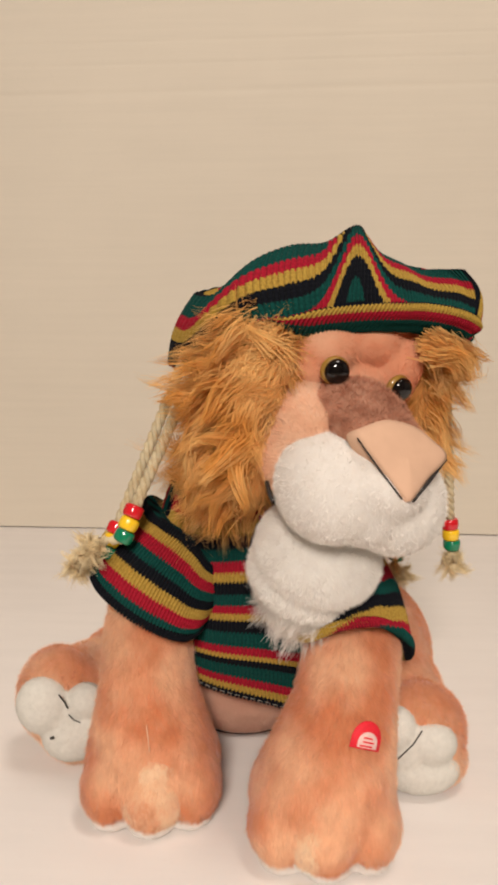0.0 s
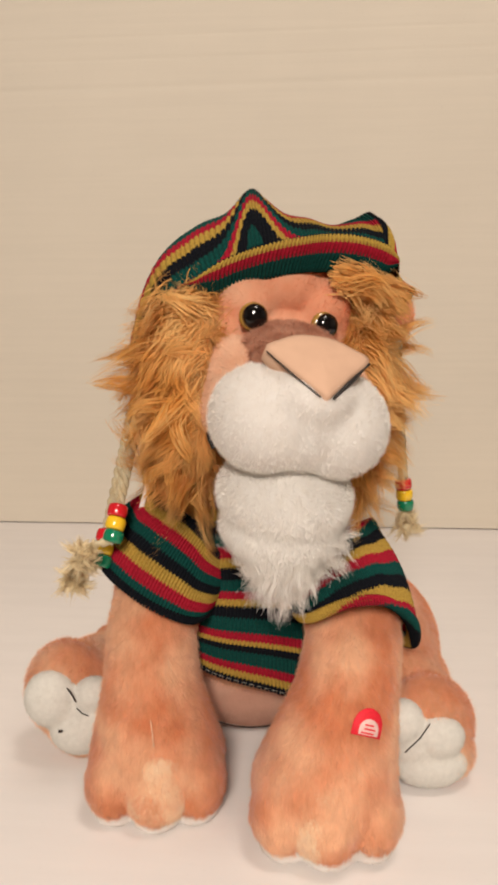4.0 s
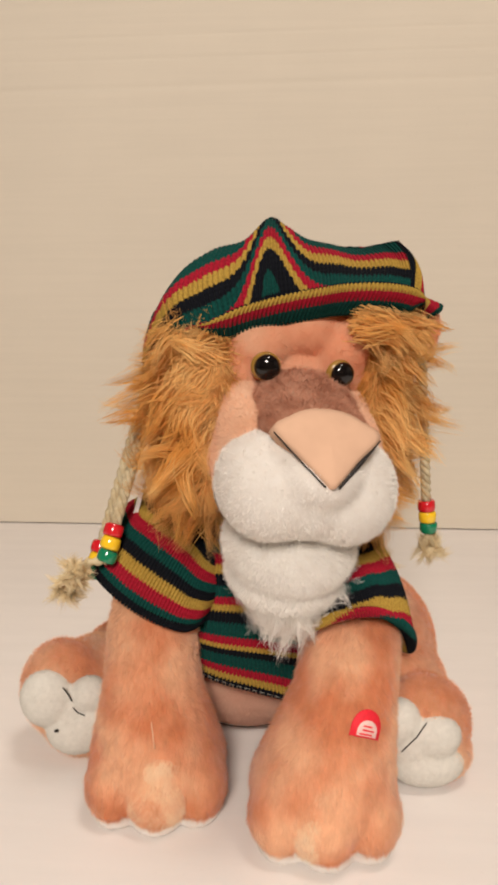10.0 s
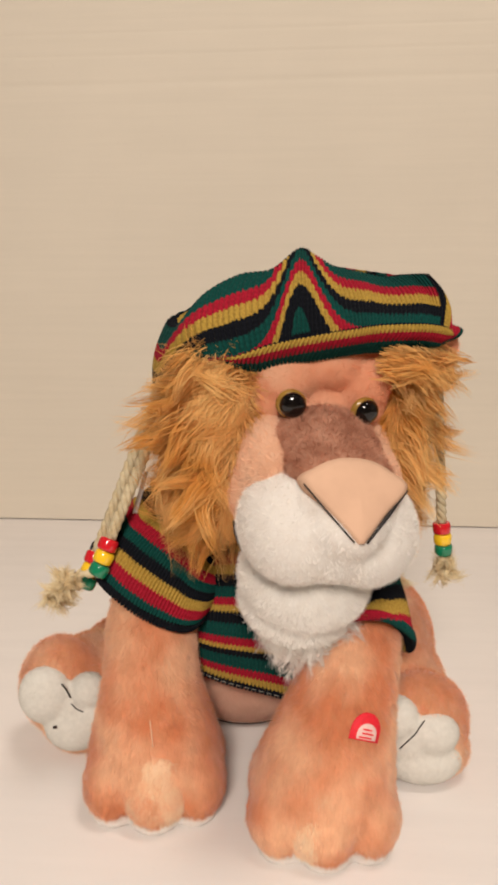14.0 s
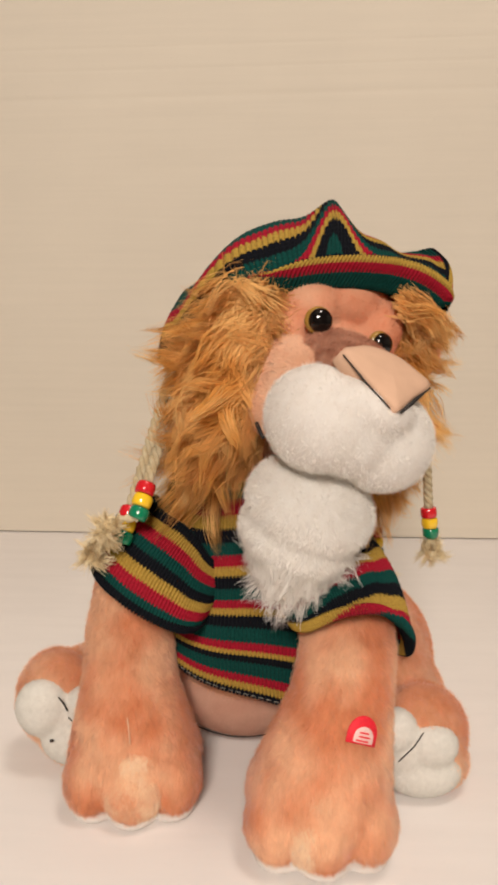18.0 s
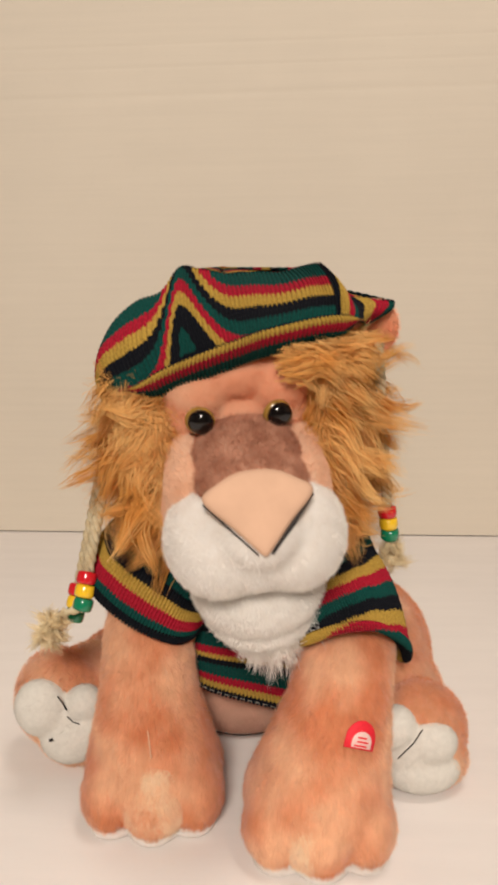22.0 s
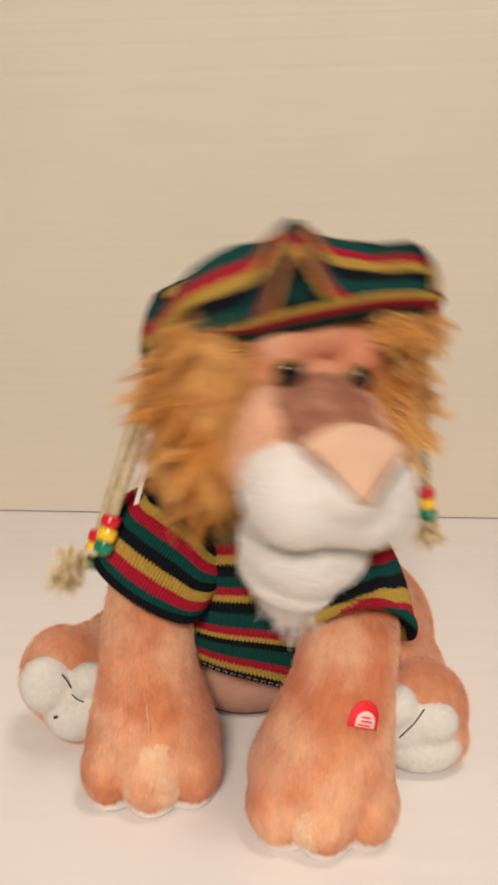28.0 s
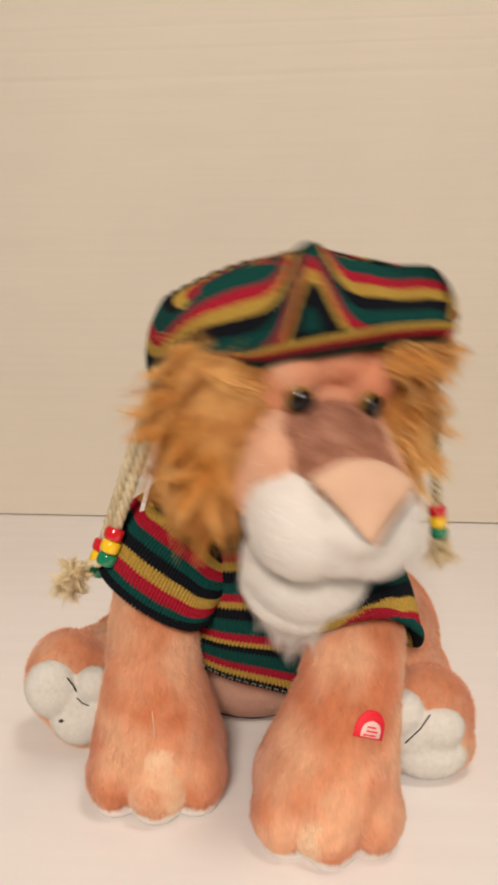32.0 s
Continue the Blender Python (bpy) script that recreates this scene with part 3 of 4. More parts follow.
    for s in (-1, 1):
        iris = part("eye", (lambda bm: (blob(bm, (0, 0, 0), (0.0073, 0.0034, 0.0073), (0, 0, 0), 4), bm)[1])(bmesh.new()), AMBER_EYE, head, "glossy amber plastic eye")
        iris.matrix_basis = pose(s * 0.0186, -0.0655, 0.1125, -14, 0, s * 12)
        pupil = part("pupil", (lambda bm: (blob(bm, (0.0006, -0.0019, 0.0002), (0.0063, 0.0042, 0.0063), (0, 0, 0), 4), bm)[1])(bmesh.new()), BLACK_EYE, iris, "large glossy black pupil")
    for s in (-1, 1):
        ear = plush("ear", [((X0 + (0.076 if s > 0 else -0.046), 0.004, 0.108 if s > 0 else 0.072), (0.017, 0.009, 0.020), (0, s * 20, 0))], FACE, head, "rounded peach ear", voxel=0.0018, density=1.3e6)
    # mane
    mv, mf, mn = skin([((X0 + 0.008, -0.004, 0.082), (0.056, 0.046, 0.058)), ((X0 + 0.010, -0.014, 0.028), (0.047, 0.045, 0.055)), ((X0 + 0.010, -0.024, -0.004), (0.037, 0.036, 0.038)), ((-0.0400, -0.034, 0.084), (0.014, 0.027, 0.038)), ((0.0450, -0.034, 0.086), (0.016, 0.027, 0.040)), ((-0.0380, -0.048, 0.055), (0.013, 0.027, 0.032)), ((0.0440, -0.048, 0.055), (0.013, 0.027, 0.032)), ((0.032, -0.030, 0.120), (0.022, 0.022, 0.014))], 0.003)

    def outside_face(c):
        face = (np.abs(c[:, 0] - 0.002) < np.where(c[:, 2] > 0.10, 0.0350, 0.0300)) & (c[:, 1] < -0.024) & (c[:, 2] > 0.05) & (c[:, 2] < 0.134)
        jaw = (np.abs(c[:, 0] - X0) < 0.027) & (c[:, 1] < -0.02) & (c[:, 2] < 0.06)
        return (~face & ~jaw & ((c[:, 2] < 0.104) | ((c[:, 2] < 0.124) & (c[:, 1] < -0.022))) & (c[:, 1] < np.where((c[:, 0] < 0) & (c[:, 2] > 0.055), -0.004, 0.035))).astype(float)
    p, q = scatter(mv, mf, mn, 860, lambda c: outside_face(c) * np.where((c[:, 0] > 0.046) & (c[:, 2] > 0.094), 0.12, 1.0))
    out = p - np.array([X0 + 0.001, 0.0, 0.080])
    out[:, 1] *= 0.3
    front = np.clip(-p[:, 1:2] / 0.04, 0, 1)
    low = np.clip((0.05 - p[:, 2:3]) / 0.05, 0, 1)
    way = unit(0.55 * q + (0.9 - 0.5 * low) * unit(out) + low * np.array([0.1, -0.25, -0.5]) + front * np.array([0, -0.25, 0]) + np.array([0, 0.05, -0.45]))
    ln = RNG.uniform(0.026, 0.046, len(p)) * np.where(p[:, 2] < 0.02, 1.4, 1.0) * np.where(p[:, 2] > 0.11, 0.7, 1.0) * np.where(p[:, 0] > X0, 1.1, 1.0) * np.where((p[:, 2] > 0.085) & (p[:, 0] < 0), 0.7, 1.0) * np.where(p[:, 1] < -0.04, 0.8, 1.0)
    hair("mane", locks(p, q, way, ln, 0.00048, (0.0, 0.05, -1.3), 1.0, 58, 0.0046, 9, 0.026, 0.10), GOLD, head, "shaggy golden long-haired mane in wavy locks")
    # a lock that sweeps from the forehead over the edge of the cap
    k = 150
    s = RNG.random((k, 1)) ** 0.6
    p = np.array([0.020, -0.0620, 0.1385]) * (1 - s) + np.array([0.052, -0.046, 0.134]) * s + RNG.normal(size=(k, 3)) * np.array([0.002, 0.0006, 0.002])
    q = unit(np.array([0.1, -1.0, 0.5]) + 0 * p)
    way = unit(np.array([1.0, 0.0, 0.08]) + s * np.array([0, 0.35, -0.3]) + 0.12 * RNG.normal(size=p.shape))
    hair("forelock", locks(p, q, way, RNG.uniform(0.020, 0.034, k), 0.00046, (0.0, 0.5, -1.0), 0.45, 30, 0.0028, 9, 0.03, 0.06), GOLD, head, "golden lock swept over the edge of the cap")
    # fine hair close to the head, under the locks
    fv, ff = pile(mv, mf, mn, 1.6e6, 0.014, 0.0007, (0, 0.2, -1), 1.1, 0.45, outside_face)
    link_mesh("mane_underlayer", fv, ff, [GOLD], head, "dense golden underfur")


# ---------------------------------------------------------------- knitted hat
def build_hat():
    hat = tagged(new("knitted_hat"), "slouchy knitted cap in green, red, yellow and black stripes", "hat")
    n = 960
    band = closed_curve([(0.012, -0.0590, 0.1547), (0.002, -0.0600, 0.1522), (-0.010, -0.0600, 0.1482), (-0.022, -0.0585, 0.1427), (-0.033, -0.0560, 0.1362), (-0.046, -0.0512, 0.1257), (-0.0570, -0.036, 0.110), (-0.0625, 0.010, 0.056), (-0.058, 0.045, 0.040), (0.0, 0.075, 0.035), (0.05, 0.055, 0.06),
                         (0.070, 0.03, 0.098), (0.076, 0.0, 0.115), (0.071, -0.022, 0.132), (0.061, -0.042, 0.147), (0.052, -0.0481, 0.1523), (0.040, -0.0525, 0.1552), (0.026, -0.0570, 0.1562)], n)
    top = closed_curve([(0.016, -0.010, 0.1580), (0.002, -0.013, 0.1600), (-0.0120, -0.019, 0.1670), (-0.0215, -0.0225, 0.1705), (-0.0310, -0.020, 0.1570), (-0.044, -0.012, 0.1475), (-0.0580, -0.008, 0.1320), (-0.0645, 0.006, 0.104), (-0.058, 0.050, 0.086), (0.0, 0.080, 0.10), (0.050, 0.062, 0.11),
                        (0.078, 0.028, 0.120), (0.093, 0.000, 0.1290), (0.074, -0.006, 0.136), (0.0515, -0.017, 0.1480), (0.0455, -0.027, 0.1690), (0.039, -0.018, 0.1640), (0.029, -0.012, 0.158)], n)
    c = np.array([0.006, 0.0, 0.11])
    out = unit(band - c + top - c)
    along = np.arange(n)
    puff = (0.0050 + 0.0030 * np.exp(-((along - 290) / 70.0) ** 2) + 0.0012 * np.sin(along / n * 2 * math.pi * 9))[:, None]
    rows = []
    count = 66
    for r in range(count):
        s = r / (count - 1)
        rows.append(top * (1 - s) + band * s + out * puff * math.sin(math.pi * s ** 0.95))
    # stripes run down from the top edge; about the peak in front they bend round a black corner
    peak = np.where(along < 160, np.exp(-((along - 160) / 62.0) ** 2), np.exp(-((along - 160) / 40.0) ** 2))

    def crown_yarn(r, k):
        if 640 <= k < 818:
            return (3, 2, 1, 0, 3, 2, 1, 0)[min(7, int((818 - k) / 178 * 8 + 0.5 * r / count))]
        s = (r + (0, 0.25, 0.5, 0.5, 0.25, 0)[k % 6] * 1.6) / count
        first = -4 * (1 - peak[k])
        hidden = 0.10 * (1 - peak[k])
        phase = first + (5.2 + 1.7 * peak[k]) * max(0.0, s - hidden) / (1 - hidden)
        if phase >= 3:
            return 0 if phase > 4.6 + 9 * (1 - peak[k]) and s < 0.92 and peak[k] > 0.4 else 3 if phase < 4 or peak[k] > 0.4 else 0
        return (0, 1, 2, 3)[int(math.floor(phase)) % 4]
    crown = knit_sheet("crown", rows, crown_yarn, hat, "striped knitted crown with puckered peaks", rib=0.00078, ribs=120)
    # the flat top
    lid = [top * (1 - s) + np.array([0.004, 0.022, 0.147]) * s + np.array([0, 0.004, -0.0050]) * min(1, s * 14) for s in np.linspace(0, 0.995, 44)]
    knit_sheet("crown_top", lid, lambda r, k: (3, 2, 1, 0)[(r // 4) % 4], hat, "striped knitted top of the cap", rib=0.00078, ribs=120)
    # brim: yellow, red, green from the top down, rolled outwards
    down = unit(np.array([0, 0.006, -0.03]) + 0 * band)
    rows = []
    at = (np.arange(n) / n * 18 + 9) % 18 - 9
    wide = np.clip((4.8 - np.abs(at - 0.7)) / 1.3, 0.02, 1)[:, None]
    for r in range(22):
        s = min(1.0, r / 18)
        tuck = max(0, r - 18) / 3
        rows.append(band + wide * (unit(band - np.array([0.004, 0.0, 0.10])) * (0.0045 * math.sin(math.pi * s ** 0.8) + 0.0012 - 0.0020 * s - 0.006 * tuck) + down * (0.0178 * s - 0.0015 - 0.003 * tuck)))
    knit_sheet("brim", rows, lambda r, k: 3 if r < 1 else 2 if r + (k % 8 in (3, 4)) < 6 else 1 if r + (k % 8 in (3, 4)) < 11 else 0, hat, "tight brim with yellow, red and green stripes", rib=0.00078, ribs=120)
    made = []
    for name, x, y, z, size in (("braid", -0.056, 0.010, 0.085, 0.92), ("braid", 0.086, -0.002, 0.108, 0.84), ("braid", -0.058, 0.030, 0.080, 1.08), ("braid", 0.072, 0.032, 0.098, 1.0)):
        made.append(build_braid(hat, (x, y, z), size))
    return hat, made


def build_braid(hat, at, size):
    """Twisted cord with three beads and a frayed end, hanging from its origin."""
    bm = bmesh.new()
    L = 0.118 * size
    for k in range(3):
        pts = [(0.0017 * math.cos(2.1 * k + i * 0.75), 0.0017 * math.sin(2.1 * k + i * 0.75), -L * i / 60) for i in range(61)]
        t = tube(pts, 0.0017, 7)
        tmp = bpy.data.meshes.new("strand")
        t.to_mesh(tmp)
        t.free()
        bm.from_mesh(tmp)
        bpy.data.meshes.remove(tmp)
    braid = part("braid", bm, ROPE, hat, "twisted cream cord with beads")
    braid.matrix_basis = pose(*at)
    for k, m in enumerate(BEADS):
        bead = bmesh.new()
        prof = [(0.0020, 0.0033), (0.0042, 0.0035), (0.0050, 0.0031), (0.0054, 0.0020), (0.0055, 0.0), (0.0054, -0.0020), (0.0050, -0.0031), (0.0042, -0.0035), (0.0020, -0.0033)]
        rings = [[bead.verts.new((r * math.cos(a), r * math.sin(a), z)) for a in (2 * math.pi * j / 20 for j in range(20))] for r, z in prof]
        rings.append(rings[0])
        for a, b in zip(rings, rings[1:]):
            for j in range(20):
                bead.faces.new((a[j], b[j], b[(j + 1) % 20], a[(j + 1) % 20]))
        bmesh.ops.recalc_face_normals(bead, faces=bead.faces[:])
        ob = part("bead", bead, m, braid, ("glossy red bead", "glossy yellow bead", "glossy green bead")[k])
        ob.matrix_basis = pose(0.0004 * k, 0, -L - 0.003 - 0.0070 * k, 4 * k - 4, 3 * k, 0)
    p = RNG.normal(size=(50, 3)) * 0.0016 + np.array([0, 0, -L - 0.021])
    side = -1 if at[0] < 0 else 0
    tail = [(side * 0.0105 * u + 0.0012 * math.sin(9 * u), -0.002 * u, -L - 0.0195 - 0.0075 * u ** 1.5) for u in np.linspace(0, 1, 12)]
    part("cord_end", tube(tail, [0.0021 + 0.0007 * math.sin(2.2 * k) for k in range(12)], 9), ROPE, braid, "knotted cream end of the cord")
    p = p + np.array(tail[-1]) - np.array([0, 0, -L - 0.021])
    way = unit(RNG.normal(size=(50, 3)) * 0.5 + np.array([0.8 * side, 0, -0.8]))
    hair("tassel", locks(p, unit((p - np.array(tail[-1])) * np.array([1, 1, 0.0]) + np.array([0, -0.0012, 0.0004])), way, RNG.uniform(0.009, 0.018, 50), 0.0006, (0, 0, -0.5), 2.8, 15, 0.0016, 8), ROPE, braid, "frayed cream end of the cord")
    return braid


# ---------------------------------------------------------------- striped shirt
def build_shirt():
    shirt = tagged(new("striped_shirt"), "short-sleeved knitted shirt with green, red, yellow and black stripes", "shirt")
    n = 1080

    def ring(c, rx, ry, tilt=0.0, lean=0.0):
        a = np.arange(n) / n * 2 * math.pi
        return np.stack([c[0] + rx * np.sin(a), c[1] - ry * np.cos(a), c[2] + tilt * np.sin(a) * rx + lean * np.cos(a) * ry], 1)
    keys = [(0.0, (0.0, 0.032, 0.057), 0.066, 0.054, -0.34, 0.0), (0.3, (0.0, 0.032, 0.085), 0.068, 0.058, -0.18, 0.0), (0.6, (0.0, 0.030, 0.12), 0.064, 0.055, -0.04, 0.0),
            (0.82, (-0.002, 0.026, 0.152), 0.058, 0.050, 0.0, 0.0), (1.0, (-0.004, 0.022, 0.186), 0.044, 0.040, 0.0, 0.0)]
    rows = []
    for r in range(150):
        s = r / 149
        k = max(i for i in range(4) if keys[i][0] <= s)
        a, b = keys[k], keys[k + 1]
        t = (s - a[0]) / (b[0] - a[0])
        t = t * t * (3 - 2 * t) * 0.4 + t * 0.6
        c = [a[1][j] + (b[1][j] - a[1][j]) * t for j in range(3)]
        g = ring(c, a[2] + (b[2] - a[2]) * t, a[3] + (b[3] - a[3]) * t, a[4] + (b[4] - a[4]) * t)
        g[:, 2] += 0.0016 * np.sin(np.arange(n) / n * 2 * math.pi * 5 + 1)
        rows.append(g)

    def body_yarn(r, k):
        if r > 112 and 730 < k < 900:
            return (3, 2, 1, 0)[(k // 22) % 4]
        step = (r + (k // 3) % 2) * (1 + 0.0014 * r) % 36
        return 3 if step < 9 else 2 if step < 15.5 else 1 if step < 23.5 else 0
    body = knit_sheet("shirt_body", rows, body_yarn, shirt, "striped knitted front and back", ribs=180)
    hem = [tuple(p + np.array([0, -0.0012, 0.0018])) for p in rows[0][n - 135:][::4]] + [tuple(p + np.array([0, -0.0012, 0.0018])) for p in rows[0][:180][::4]]
    for k in range(0, len(hem) - 2, 3):
        part("hem_stitch", tube([hem[k], hem[k + 1], hem[k + 2]], 0.0002, 5), WHITE_THREAD, body, "pale hem stitch")

    def sleeve(cuff, shoulder, label, turned=0):
        a, b = closed_curve(cuff, n), closed_curve(shoulder, n)
        mid = a.mean(0)
        rows = []
        for r in range(66):
            s = r / 65
            g = a * (1 - s) + b * s
            g = g + unit(g - (mid * (1 - s) + b.mean(0) * s)) * (0.003 * math.sin(math.pi * min(1.0, s * 1.2)) ) + np.array([0, 0, 0.003]) * math.sin(math.pi * s)
            rows.append(g)
        for s in (0.25, 0.5, 0.75, 0.97):
            rows.append(b * (1 - s) + (b.mean(0) + np.array([0, 0.01, -0.004])) * s)
        up, away, R = unit(b.mean(0) - mid), unit(a - mid), 0.0036
        fold = [a + away * R * (math.cos(w) - 0.55) + up * R * (0.6 + math.sin(w)) for w in np.radians(np.linspace(150, 385, 14))]
        tint = (3, 0, 1, 2)

        def yarn(r, k):
            u = k / n * 8
            shift = turned * (min(3.0, max(0.0, 3 * (5 - u) / 3.6)) if u < 6.5 else 3)
            return tint[math.floor((r - 14 + (k // 5) % 2) / (8.2 if turned == 0 else 8.0) + 1 + shift) % 4]
        return knit_sheet("sleeve", fold + rows, yarn, shirt, label, ribs=120)
    sleeve([(-0.093, -0.010, 0.144), (-0.086, -0.042, 0.138), (-0.062, -0.055, 0.1225), (-0.038, -0.046, 0.1085), (-0.029, -0.012, 0.103), (-0.034, 0.020, 0.10), (-0.060, 0.030, 0.110), (-0.082, 0.020, 0.122)],
           [(-0.063, 0.005, 0.175), (-0.055, -0.020, 0.172), (-0.036, -0.030, 0.162), (-0.022, -0.020, 0.14), (-0.014, 0.01, 0.13), (-0.02, 0.045, 0.13), (-0.045, 0.055, 0.15), (-0.060, 0.035, 0.168)], "striped short sleeve round the foreleg")
    sleeve([(0.022, -0.038, 0.108), (0.027, -0.065, 0.117), (0.045, -0.077, 0.129), (0.066, -0.074, 0.129), (0.086, -0.050, 0.108), (0.092, -0.014, 0.081), (0.072, 0.020, 0.078), (0.038, 0.012, 0.092)],
           [(0.010, -0.005, 0.135), (0.015, -0.034, 0.145), (0.030, -0.043, 0.155), (0.050, -0.038, 0.160), (0.068, -0.008, 0.158), (0.070, 0.025, 0.145), (0.05, 0.05, 0.135), (0.02, 0.04, 0.13)], "striped short sleeve with a turned-under cuff", 1)
    tag = part("care_tag", box((0.0026, 0.0005, 0.026), (0, 0, 0), 0.0002), TABLE_CARD, shirt, "small white fabric tag at the shoulder")
    tag.matrix_basis = pose(-0.0640, -0.020, 0.180, 0, 16, 10)
    return shirt


lion, leg_left, leg_right = build_lion()
hat, braids = build_hat()
shirt = build_shirt()


# ---------------------------------------------------------------- what moves
def head_pose(x, y, z, yaw, pitch, roll):
    return pose(-0.0104 + x, 0.0298 + y, 0.1763 + z, 0, 0, yaw) @ pose(0, 0, 0, pitch) @ pose(0, 0, 0, 0, roll, 0)


